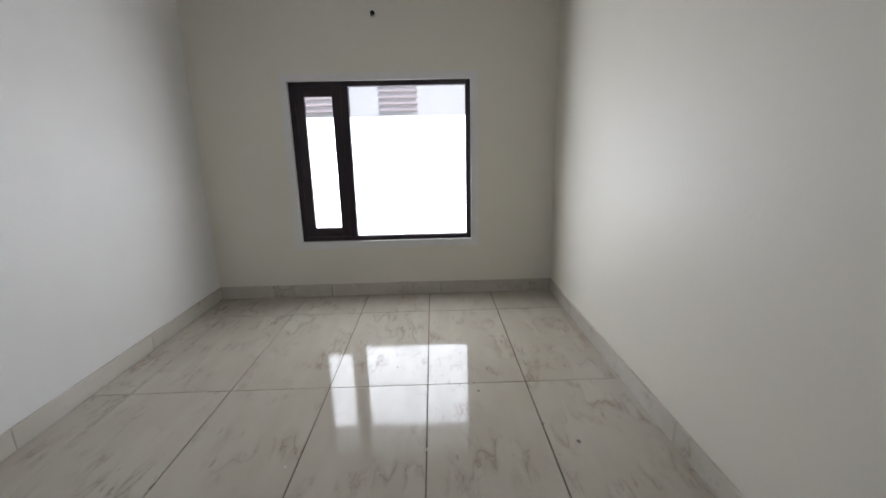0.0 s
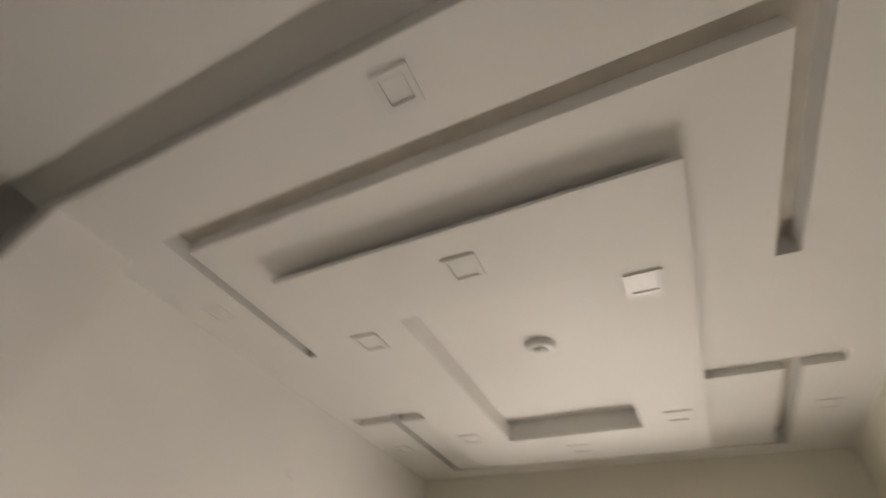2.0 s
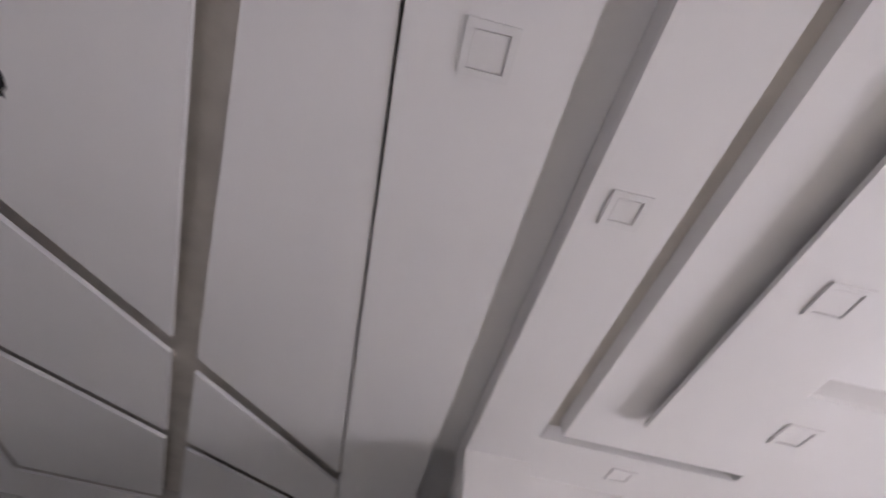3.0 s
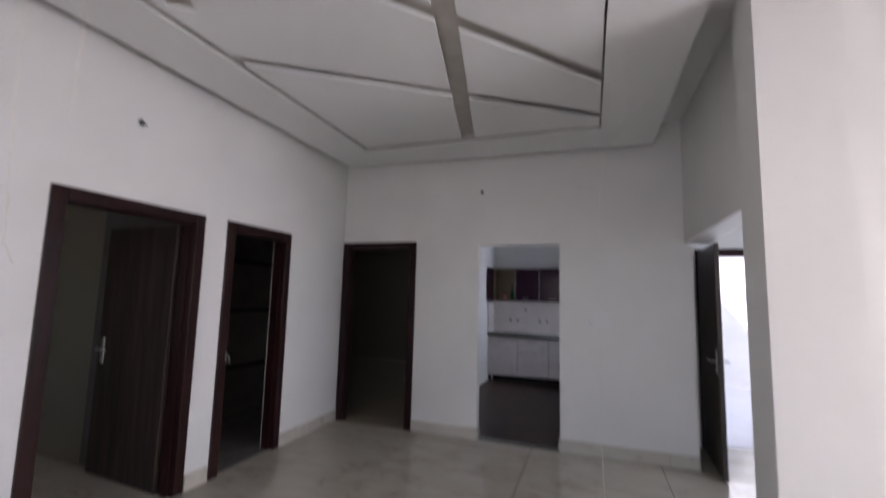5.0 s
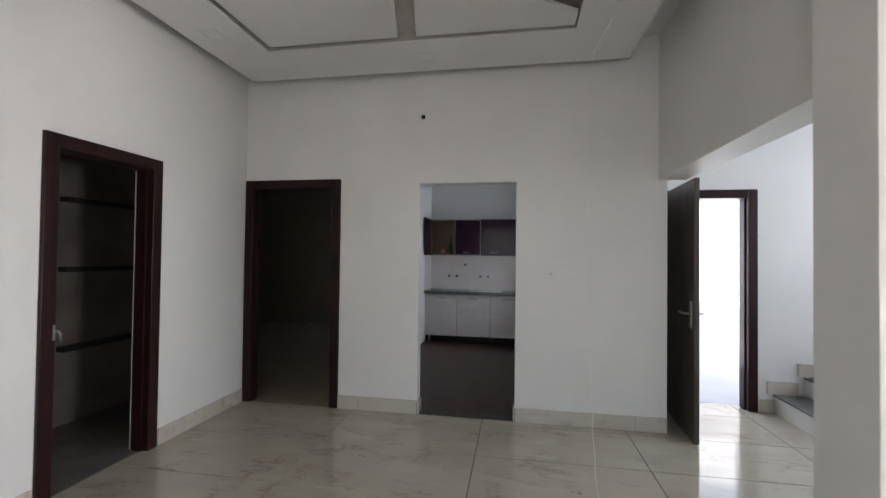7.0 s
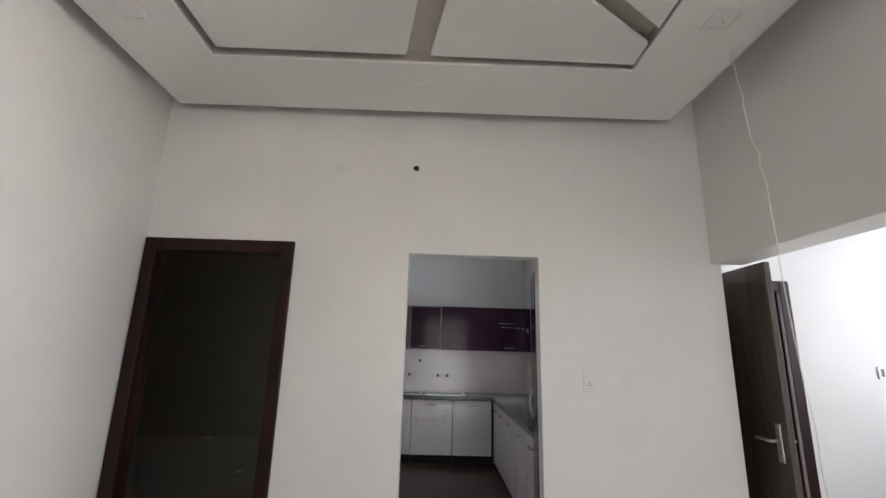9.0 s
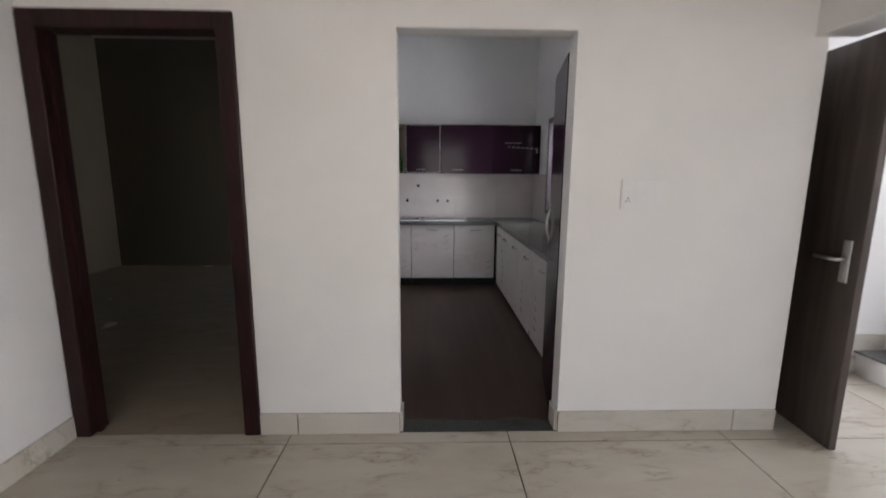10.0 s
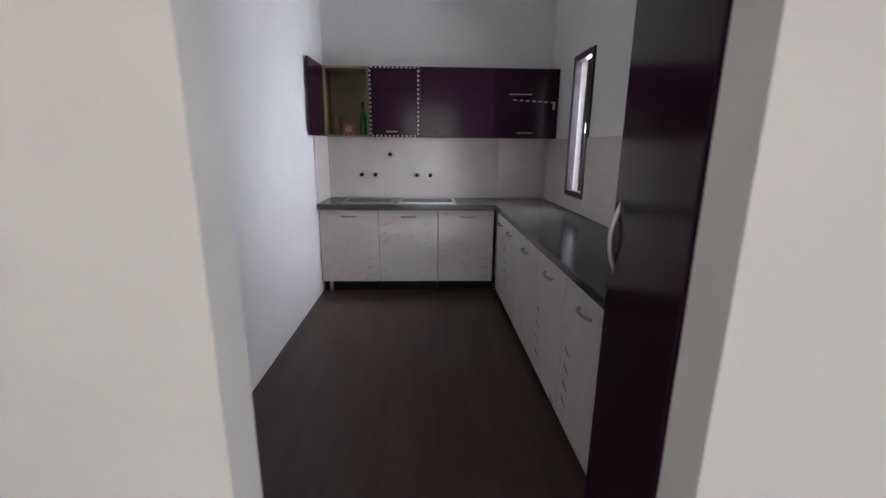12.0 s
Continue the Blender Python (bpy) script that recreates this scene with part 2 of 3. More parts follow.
def structure(name, bm, mat, label, category):
    return tagged(part(name, bm, mat), label, category, "", "structure")


def wall_x(y0, y1, x0, x1, top, holes=()):
    """A wall running along x, with door or window holes (x0, x1, z0, z1)."""
    bm = bmesh.new()
    at = x0
    for a, b, lo, hi in sorted(holes):
        bx(bm, at, a, y0, y1, 0, top)
        bx(bm, a, b, y0, y1, hi, top)
        if lo > 0:
            bx(bm, a, b, y0, y1, 0, lo)
        at = b
    bx(bm, at, x1, y0, y1, 0, top)
    return bm


def wall_y(x0, x1, y0, y1, top, holes=()):
    bm = wall_x(x0, x1, y0, y1, top, holes)
    for v in bm.verts:
        v.co.x, v.co.y = v.co.y, v.co.x
    bmesh.ops.reverse_faces(bm, faces=bm.faces)
    return bm


TOP = 3.45
LX, NW, SW, AE, AN, AS = -3.96, 0.0, -5.9, 3.49, -2.26, -5.60

# ---- walls, ceilings, ground ----
structure("wall_north", wall_x(0, 0.12, -4.16, 0.0, TOP, [(-3.94, -2.955, 0, 2.195), (-2.165, -1.27, 0, 2.15)]), PAINT, "off-white painted wall with two door openings", "wall")
structure("wall_west", wall_y(-4.16, LX, -6.1, 0.0, TOP, [(-3.165, -2.125, 0, 2.16), (-1.865, -1.055, 0, 2.165)]), PAINT, "off-white painted wall with two framed doorways", "wall")
structure("wall_south", wall_x(SW - 0.2, SW, -3.96, -0.2, TOP, [(-2.7, -0.4, 0.2, 2.5)]), PAINT, "plain painted wall with a large window opening", "wall")
structure("wall_drawing_room_south", wall_x(AS - 0.2, AS, -0.2, AE, TOP), CREAM, "plain cream painted wall of the drawing room", "wall")
structure("wall_hall_southeast", box(-0.2, 0.0, -6.1, AS - 0.2, 0, TOP), PAINT, "plain painted wall", "wall")
structure("wall_drawing_room_north", wall_x(AN, AN + 0.2, 0.17, AE, TOP), PAINT, "plain off-white painted wall of the drawing room", "wall")
structure("wall_east", wall_y(AE, AE + 0.22, AS - 0.2, AN + 0.2, TOP, [(-4.825, -3.10, 0.53, 2.08)]), CREAM, "cream painted end wall with one window", "wall")
structure("pillar", box(-0.186, 0.17, -2.39, -2.10, 0, TOP), PAINT, "square white painted pillar at the room corner", "pillar")
structure("lintel_wall", box(-0.07, 0.15, -2.10, 0.0, 2.14, TOP), PAINT, "painted wall above the lobby opening", "wall")
structure("wall_lobby_north", wall_x(0.72, 0.92, -0.34, 4.2, TOP, [(0.17, 1.04, 0, 2.15)]), PAINT, "white painted lobby wall with the main door", "wall")
structure("wall_lobby_east", wall_y(3.4, 3.6, -2.08, 0.72, TOP, [(-1.5, 0.1, 1.0, 2.9)]), PAINT, "white painted lobby wall by the stairs", "wall")
structure("wall_lobby_return", box(-0.12, 0.0, 0.12, 0.72, 0, TOP), PAINT, "short painted return wall behind the door", "wall")
# kitchen
structure("wall_kitchen_north", wall_x(3.84, 4.04, -3.0, -0.34, TOP), PAINT, "white painted kitchen end wall", "wall")
structure("wall_kitchen_west", box(-3.0, -2.82, 0.12, 3.84, 0, TOP), PAINT, "white painted kitchen side wall", "wall")
structure("wall_kitchen_east", wall_y(-0.54, -0.34, 0.12, 3.84, TOP, [(2.68, 3.13, 1.0, 2.15)]), PAINT, "white painted kitchen wall with a narrow window", "wall")
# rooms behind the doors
structure("wall_bedroom_north", wall_x(4.65, 4.85, -7.2, -3.0, TOP), DIMPAINT, "plain wall of the dark room", "wall")
structure("wall_bedroom_west", wall_y(-7.2, -7.0, -0.1, 4.65, TOP), DIMPAINT, "plain wall of the dark room", "wall")
structure("wall_bedroom_south", wall_x(0.0, 0.12, -7.2, -4.16, TOP), DIMPAINT, "plain wall of the dark room", "wall")
structure("wall_bath_west", box(-5.25, -5.05, -1.95, 0.0, 0, TOP), DKTILE, "dark tiled bathroom wall", "wall")
structure("wall_bath_south", box(-5.25, -4.16, -2.05, -1.95, 0, TOP), DKTILE, "dark tiled bathroom side wall", "wall")
structure("wall_side_room_west", wall_y(-7.3, -7.1, -5.2, -2.05, TOP), DIMPAINT, "plain wall of the side room", "wall")
structure("wall_side_room_south", wall_x(-5.2, -5.0, -7.1, -4.16, TOP, [(-6.3, -5.3, 1.0, 2.1)]), DIMPAINT, "plain wall of the side room", "wall")
structure("wall_side_room_north", box(-7.1, -5.25, -2.05, -1.85, 0, TOP), DIMPAINT, "plain wall of the side room", "wall")

# floors
structure("floor", box(-4.0, 4.2, -7.0, 0.9, -0.2, -0.008), GROUT, "glossy cream marble-look tile floor with dark joints", "floor")
structure("floor_side_room", box(-7.2, -4.0, -5.2, -1.96, -0.2, -0.004), TILE, "dim cream tile floor of the side room", "floor")
structure("floor_rear_rooms", box(-7.2, -4.0, -1.96, 4.9, -0.2, -0.004), DIMTILE, "tile floor of the rear rooms, darkened for their dim light", "floor")
structure("floor_dark_room", box(-4.0, -2.95, 0.004, 4.7, -0.2, -0.003), DIMTILE, "cream tile floor of the dark room, darkened for its dim light", "floor")
structure("floor_bath", box(-5.05, -4.0, -1.865, -0.001, -0.15, 0.003), DKTILE, "dark stone-tiled bathroom floor", "floor")
structure("floor_kitchen", box(-2.9, -0.4, 0.12, 4.0, -0.2, -0.001), KFLOOR, "dark brown wood-look kitchen floor", "floor")
structure("threshold", box(-2.165, -1.27, 0.0, 0.12, -0.19, 0.002), STONE, "dark green-grey stone threshold", "threshold")
structure("ground", box(-400, 400, -400, 400, -0.5, -0.21), GROUND, "pale concrete ground outside", "ground")

# hall ceiling: slab, dropped band round a tray, boards with channels in the tray
structure("ceiling", bx(box(-7.3, -0.34, -6.1, 4.9, TOP, TOP + 0.15), -0.34, 3.72, -6.1, 0.92, TOP, TOP + 0.15), CEIL, "white concrete ceiling slab", "ceiling")
bm = bmesh.new()
BX0, BX1, BY0, BY1 = -3.81, -0.338, -5.75, -0.138
TX0, TX1, TY0, TY1 = -3.315, -0.848, -5.30, -0.662
gap_bm = bmesh.new()
for b_, z0, z1, e in ((bm, 3.15, 3.166, 0.0), (gap_bm, 3.166, 3.234, 0.006)):
    bx(b_, BX0 + e, BX1 - e, TY1 + e, BY1 - e, z0, z1)
    bx(b_, BX0 + e, BX1 - e, BY0 + e, TY0 - e, z0, z1)
    bx(b_, BX0 + e, TX0 - e, TY0 - e, TY1 + e, z0, z1)
    bx(b_, TX1 + e, BX1 - e, TY0 - e, TY1 + e, z0, z1)
# grey instead of ceiling white: shade of gaps and channels put into the colour
structure("ceiling_hall_studs", gap_bm, GREYPLASTER, "framing behind the hall band, greyed to deepen the gaps", "ceiling")
structure("ceiling_hall_band", bm, CEIL, "white dropped gypsum band round the hall tray", "ceiling")
structure("ceiling_hall_backing", box(BX0, BX1, BY0, BY1, 3.235, 3.26), PALEGREY, "backing above the hall boards, greyed to deepen the channels", "ceiling")
bm = bmesh.new()
bx(bm, LX, BX0, SW, NW, 3.40, 3.44)
bx(bm, BX1, -0.07, -2.10, NW, 3.40, 3.44)
bx(bm, BX1, -0.186, SW, -2.10, 3.23, 3.44)
bx(bm, BX0, BX1, BY1, NW, 3.40, 3.44)
bx(bm, BX0, BX1, SW, BY0, 3.40, 3.44)
structure("ceiling_hall_cove", bm, CEIL, "recessed white cove round the hall ceiling", "ceiling")

bm = bmesh.new()
vs = [bm.verts.new(c) for c in ((TX0 + 0.05, TY0 + 0.05, 3.16), (TX1 - 0.014, TY0 + 0.05, 3.16), (TX1 - 0.014, TY1 - 0.05, 3.16), (TX0 + 0.05, TY1 - 0.07, 3.16))]
bm.faces.new(vs)
CHANNELS = [((-2.16, -0.5), (-1.33, -4.5), 0.068, -1, 9), ((-3.155, -3.09), (-2.18, -4.50), 0.075, 0.0, 9), ((-0.80, -1.54), (-3.30, -4.31), 0.055, -1, 9), ((-0.80, -0.90), (-3.32, -2.60), 0.050, -1, 9)]
for (ax, ay), (bx_, by_), half, lo, hi in CHANNELS:
    d = Vector((bx_ - ax, by_ - ay, 0)).normalized()
    n = Vector((-d.y, d.x, 0))
    p = Vector((ax, ay, 3.16))
    for s in (-half, half):
        bmesh.ops.bisect_plane(bm, geom=bm.verts[:] + bm.edges[:] + bm.faces[:], plane_co=p + n * s, plane_no=n)
    if lo == 0.0:
        bmesh.ops.bisect_plane(bm, geom=bm.verts[:] + bm.edges[:] + bm.faces[:], plane_co=p, plane_no=d)
    dead = [f for f in bm.faces if abs((f.calc_center_median() - p).dot(n)) < half and (f.calc_center_median() - p).dot(d) > lo]
    bmesh.ops.delete(bm, geom=dead, context="FACES")
r = bmesh.ops.extrude_face_region(bm, geom=bm.faces[:])
for v in r["geom"]:
    if isinstance(v, bmesh.types.BMVert):
        v.co.z += 0.022
structure("ceiling_hall_boards", bm, CEIL, "white ceiling boards parted by slanting channels", "ceiling")

# drawing room ceiling: near and far bands with arms, high plane between, hung frame
PX0, PX1, PY0, PY1 = 0.505, 3.10, -4.72, -2.99
IX0, IX1, IY0, IY1 = 0.966, 2.60, -4.33, -3.41
GROOVES = [(0.136, 0.24, -5.12, -2.64), (0.136, 1.19, -2.70, -2.64), (0.136, 1.19, -5.12, -5.03),
           (2.06, 3.31, -2.71, -2.64), (2.06, 3.31, -5.21, -5.12), (3.27, 3.31, -5.21, -2.64),
           (IX0, IX1, IY0, IY1)]
# shallow steps crossing the grooves, at the far end
STEPS = [(2.06, 2.18, -3.06, -2.36), (2.06, 2.18, -5.40, -4.64)]
bm = bmesh.new()
gx = sorted({-0.184, AE} | {v for g in GROOVES + STEPS for v in g[:2]})
gy = sorted({AS, AN} | {v for g in GROOVES + STEPS for v in g[2:]})
for x0, x1 in zip(gx, gx[1:]):
    for y0, y1 in zip(gy, gy[1:]):
        cx, cy = (x0 + x1) / 2, (y0 + y1) / 2
        if not any(g[0] < cx < g[1] and g[2] < cy < g[3] for g in GROOVES):
            step = any(g[0] < cx < g[1] and g[2] < cy < g[3] for g in STEPS)
            bx(bm, x0, x1, y0, y1, 3.145 if step else 3.10, 3.19)
bx(bm, -0.185, -0.17, AS, -2.39, 3.125, TOP)
bx(bm, IX0 - 0.01, IX1 + 0.01, IY0 - 0.01, IY1 + 0.01, 3.165, 3.185)
for q in ((IX0, IX0 + 0.004, IY0, IY1), (IX1 - 0.004, IX1, IY0, IY1), (IX0 + 0.004, IX1 - 0.004, IY0, IY0 + 0.004), (IX0 + 0.004, IX1 - 0.004, IY1 - 0.004, IY1)):
    bx(bm, *q, 3.05, 3.165)
# backing coloured darker than the ceiling to add shade inside the grooves
structure("ceiling_drawing_room_backing", bx(box(-0.10, 3.265, AS, -2.715, 3.19, 3.215), -0.10, 0.25, -2.715, AN, 3.19, 3.215), PALEGREY, "backing above the grooves, greyed to deepen them", "ceiling")
structure("ceiling_drawing_room", bm, CEIL, "white gypsum ceiling with light grooves in the drawing room", "ceiling")
bm = bmesh.new()
for z0, z1, e in ((3.035, 3.055, 0.0), (3.055, 3.10, 0.20)):
    bx(bm, PX0 + e, IX0, PY0 + e, PY1 - e, z0, z1)
    bx(bm, IX1, PX1 - e, PY0 + e, PY1 - e, z0, z1)
    bx(bm, IX0, IX1, PY0 + e, IY0, z0, z1)
    bx(bm, IX0, IX1, IY1, PY1 - e, z0, z1)
structure("ceiling_hung_frame", bm, CEIL, "white hung gypsum frame with a sunken middle", "ceiling")


# ---- skirtings ----
def skirting(name, pieces, run=1.2):
    root = tagged(new(name), "pale marble skirting along the wall foot", "skirting", "", "structure")
    for x0, x1, y0, y1 in pieces:
        along_x = abs(x1 - x0) > abs(y1 - y0)
        lo, hi = (x0, x1) if along_x else (y0, y1)
        n = max(1, round(abs(hi - lo) / run))
        for k in range(n):
            a, b = lo + (hi - lo) * k / n + 0.002, lo + (hi - lo) * (k + 1) / n - 0.002
            part("skirting_tile", box(a, b, y0, y1, 0, 0.124, 0.003) if along_x else box(x0, x1, a, b, 0, 0.124, 0.003), SKIRT, root)
        if abs(hi - lo) > 0.5:
            e = 0.004
            part("joint_mortar", box(x0 + (0 if along_x else e), x1 - (0 if along_x else e), y0 + (e if along_x else 0), y1 - (e if along_x else 0), 0, 0.116), GROUT, root)


S = 0.016
skirting("skirting_hall", [(-2.945, -2.735, -S, 0), (-2.735, -2.165, -S, 0), (-1.27, -0.255, -S, 0), (-0.255, -0.002, -S, 0), (-2.165, -2.165 + S, 0.0, 0.118), (-1.27 - S, -1.27, 0.0, 0.118),
                           (LX, LX + S, -1.03, -0.55), (LX, LX + S, -0.55, -0.02), (LX, LX + S, -2.10, -1.89), (LX, LX + S, -5.88, -3.2)])
skirting("skirting_pillar", [(-0.20, 0.186, -2.39 - S, -2.39), (-0.186 - S, -0.186, -2.39, -2.10), (0.17, 0.17 + S, -2.39, AN - S)])
skirting("skirting_drawing_room", [(0.19, AE, AN - S, AN), (0.0, AE, AS, AS + S), (AE - S, AE, AS + S, AN - S)])
skirting("skirting_lobby", [(1.07, 1.20, 0.72 - S, 0.72)])


# ---- doors ----
def door_frame(name, axis, a, b, top, face, depth, label, w=0.085, proud=0.022):
    """A three-sided frame in an opening from a to b, along axis x or y; face is the wall plane seen, depth reaches into the wall."""
    root = tagged(new(name), label, "door", "door frames", "structure")
    s = 1 if depth > 0 else -1
    for nm, p, q, lo, hi in (("jamb", a, a + w, 0, top), ("jamb", b - w, b, 0, top), ("head", a + w, b - w, top - w, top)):
        f0, f1 = face - s * proud, face + depth
        bm = box(p, q, f0, f1, lo, hi, 0.006) if axis == "x" else box(f0, f1, p, q, lo, hi, 0.006)
        part(nm, bm, FRAME, root)
    g = 0.03
    for nm, p, q, lo, hi in (("stop", a + w, a + w + 0.014, 0, top - w), ("stop", b - w - 0.014, b - w, 0, top - w)):
        f0, f1 = face + s * g, face + depth - s * 0.045
        part(nm, box(p, q, f0, f1, lo, hi) if axis == "x" else box(f0, f1, p, q, lo, hi), FRAME, root)
    return root


door_frame("door_frame_dark_room", "x", -3.953, -2.945, 2.205, 0.0, 0.11, "dark red-brown wooden door frame, doorway open to a dark room")
door_frame("door_frame_side_room", "y", -3.178, -2.113, 2.168, LX, -0.14, "dark red-brown wooden door frame in the west wall")
bath_frame = door_frame("door_frame_bath", "y", -1.876, -1.045, 2.172, LX, -0.14, "dark red-brown wooden door frame of the bathroom")
door_frame("door_frame_main", "x", 0.165, 1.05, 2.16, 0.72, 0.16, "dark brown wooden frame of the main door")


part("jamb_strip", box(LX - 0.132, LX - 0.128, -1.135, -1.131, 0.0, 2.08), PALEGREY, bath_frame, "thin pale strip along the jamb")


def lever(parent, p, out, along):
    """Lever handle with its plate: p on the leaf face, out the way off the face, along the way the lever points."""
    p, out, along = Vector(p), Vector(out).normalized(), Vector(along).normalized()
    m = Matrix((along, out, Vector((0, 0, 1)))).transposed().to_4x4()
    m.translation = p
    plate = box(-0.024, 0.024, 0.0, 0.008, -0.12, 0.10, 0.003)
    bmesh.ops.transform(plate, matrix=m, verts=plate.verts)
    h = part("handle", plate, STEEL, parent, "steel lever handle")
    bar = tube([p + out * 0.004, p + out * 0.05, p + out * 0.057 + along * 0.012, p + out * 0.055 + along * 0.13], 0.010)
    part("lever", bar, STEEL, h, "", True)
    key = bmesh.new()
    cyl(key, p + out * 0.005 + Vector((0, 0, -0.08)), p + out * 0.014 + Vector((0, 0, -0.08)), 0.011)
    part("lock_cylinder", key, STEEL, h)


def door_leaf(name, hinge, end, top, label, mat=LEAF, thick=0.038, side=1, handles=(1, -1)):
    h, e = Vector((*hinge, 0)), Vector((*end, 0))
    d = (e - h).normalized()
    n = Vector((-d.y, d.x, 0))
    root = thing(name, label, "door", (h.x, h.y, 0))
    w = (e - h).length
    bm = box(0, w, -thick / 2, thick / 2, 0.008, top, 0.003)
    m = Matrix((d, n, Vector((0, 0, 1)))).transposed().to_4x4()
    m.translation = h
    bmesh.ops.transform(bm, matrix=m, verts=bm.verts)
    leaf = part("leaf", bm, mat, root)
    for s in handles:
        lever(root, h + d * (w - 0.075) + n * s * thick / 2 + Vector((0, 0, 1.03)), n * s, -d)
    for z in (0.25, 1.05, 1.85):
        hb = bmesh.new()
        cyl(hb, h + Vector((0, 0, z - 0.05)), h + Vector((0, 0, z + 0.05)), 0.009)
        part("hinge", hb, FRAME, root)
    return root


door_leaf("main_door", (0.205, 0.70), (0.150, -0.215), 2.122, "dark brown wood-grain main door standing wide open", LITLEAF)
door_leaf("side_room_door", (-4.11, -2.205), (-5.02, -2.125), 2.08, "brown wood-grain door standing open into a side room")
door_leaf("bathroom_door", (-4.11, -1.765), (-4.83, -1.72), 2.08, "dark brown wooden bathroom door standing open")


# latch on the bathroom jamb
latch = tube([(LX - 0.02, -1.79, 1.0), (LX + 0.03, -1.787, 1.0), (LX + 0.042, -1.78, 0.985), (LX + 0.04, -1.775, 0.935)], 0.007, 8)
part("latch_handle", latch, DARKSTEEL, bath_frame, "small steel latch handle", True)
part("latch_plate", box(LX + 0.0225, LX + 0.026, -1.81, -1.794, 0.95, 1.04, 0.001), DARKSTEEL, bath_frame, "narrow steel latch plate")


# ---- stairs in the lobby ----
stairs = thing("staircase", "white staircase with dark grey granite treads", "stairs", (1.2, 0.2, 0))
for k in range(8):
    x = 1.195 + 0.265 * k
    part("riser", box(x, x + 0.265, -0.35, 0.715, 0.18 * k, 0.18 * (k + 1) - 0.02), PLASTIC, stairs)
    part("tread", box(x - 0.015, x + 0.265, -0.36, 0.715, 0.18 * (k + 1) - 0.02, 0.18 * (k + 1), 0.004), TREAD, stairs, "dark grey granite tread")
    part("stair_skirting", box(x - 0.06, x + 0.205, 0.702, 0.7165, 0.18 * (k + 1), 0.18 * (k + 1) + 0.12), SKIRT, stairs)

# ---- drawing room window ----
win = tagged(new("window_1"), "dark brown framed window with one narrow casement", "window", "", "structure")
bm = bmesh.new()
for y0, y1, z0, z1 in ((-4.825, -3.10, 0.53, 0.56), (-4.825, -3.10, 2.05, 2.08), (-4.825, -4.795, 0.56, 2.05), (-3.13, -3.10, 0.56, 2.05)):
    bx(bm, AE - 0.012, AE + 0.20, y0, y1, z0, z1)
part("reveal", bm, PLASTIC, win, "white painted reveal")
bm = bmesh.new()
for y0, y1, z0, z1 in ((-4.865, -3.06, 0.49, 0.53), (-4.865, -3.06, 2.08, 2.115), (-4.865, -4.825, 0.53, 2.08), (-3.10, -3.065, 0.53, 2.08)):
    bx(bm, AE - 0.008, AE - 0.0005, y0, y1, z0, z1)
part("plaster_border", bm, PLASTIC, win, "bright white plaster border round the opening")
FX = AE + 0.035


def rails(root, name, x0, x1, y0, y1, z0, z1, w, mat):
    for nm, a, b, c, d in (("stile", y0, y0 + w, z0, z1), ("stile", y1 - w, y1, z0, z1), ("rail", y0 + w, y1 - w, z0, z0 + w), ("rail", y0 + w, y1 - w, z1 - w, z1)):
        part(name + "_" + nm, box(x0, x1, a, b, c, d, 0.004), mat, root)


rails(win, "frame", FX, FX + 0.07, -4.795, -3.13, 0.56, 2.05, 0.045, WINFRAME)
part("mullion", box(FX - 0.004, FX + 0.07, -3.67, -3.60, 0.605, 2.005, 0.004), WINFRAME, win)
rails(win, "casement", FX + 0.01, FX + 0.055, -3.60, -3.175, 0.605, 2.005, 0.085, WINFRAME)
for y0, y1, z0, z1 in ((-4.75, -3.67, 0.605, 2.005), (-3.515, -3.26, 0.69, 1.92)):
    g = part("pane", box(FX + 0.028, FX + 0.034, y0, y1, z0, z1), GLASS, win, "clear glass pane")
    g.visible_shadow = False

# ---- kitchen window ----
kwin = tagged(new("window_2"), "dark brown framed narrow kitchen window", "window", "", "structure")
rails(kwin, "frame", -0.556, -0.50, 2.68, 3.13, 1.0, 2.15, 0.05, WINFRAME)
rails(kwin, "sash", -0.44, -0.41, 2.69, 3.12, 1.01, 2.14, 0.035, FRAME)
g = part("pane", box(-0.428, -0.422, 2.72, 3.09, 1.04, 2.11), GLASS, kwin, "clear glass pane")
g.visible_shadow = False

# ---- outside ----
nb = thing("neighbour_house", "white rendered neighbouring house with louvred vents", "house", (9, -4, -0.21))
part("wall", box(9.0, 9.4, -14, 8, -0.21, 7.5), FACADE, nb)
for y0, y1, z0 in ((-4.15, -3.35, 2.2), (-2.6, -1.6, 2.2)):
    for k in range(5):
        part("louvre", box(8.93, 9.0, y0, y1, z0 + 0.13 * k, z0 + 0.13 * k + 0.05), LOUVRE, nb)
pw = thing("boundary_wall", "white rendered boundary wall by the porch", "wall", (1, 4.6, -0.21))
part("wall", box(-0.2, 8, 4.6, 4.8, -0.21, 2.6), FACADE, pw)
# added out of view, stops sun entering by the side-room opening
structure("sun_block_side_room", box(-9, -4.2, -6.9, -5.2, 2.3, 2.42), FACADE, "unseen slab added to keep sun out of the side room", "canopy")
# unseen blocker, sized so no direct sun reaches the hall floor
structure("sun_block_south", box(-6.5, 0.2, -8.4, -6.1, 2.75, 2.9), FACADE, "unseen slab added to keep sun out of the south window", "canopy")
structure("porch_floor", box(-0.25, 8.0, 0.93, 4.6, -0.209, -0.01), FACADE, "pale tiled porch floor", "floor")

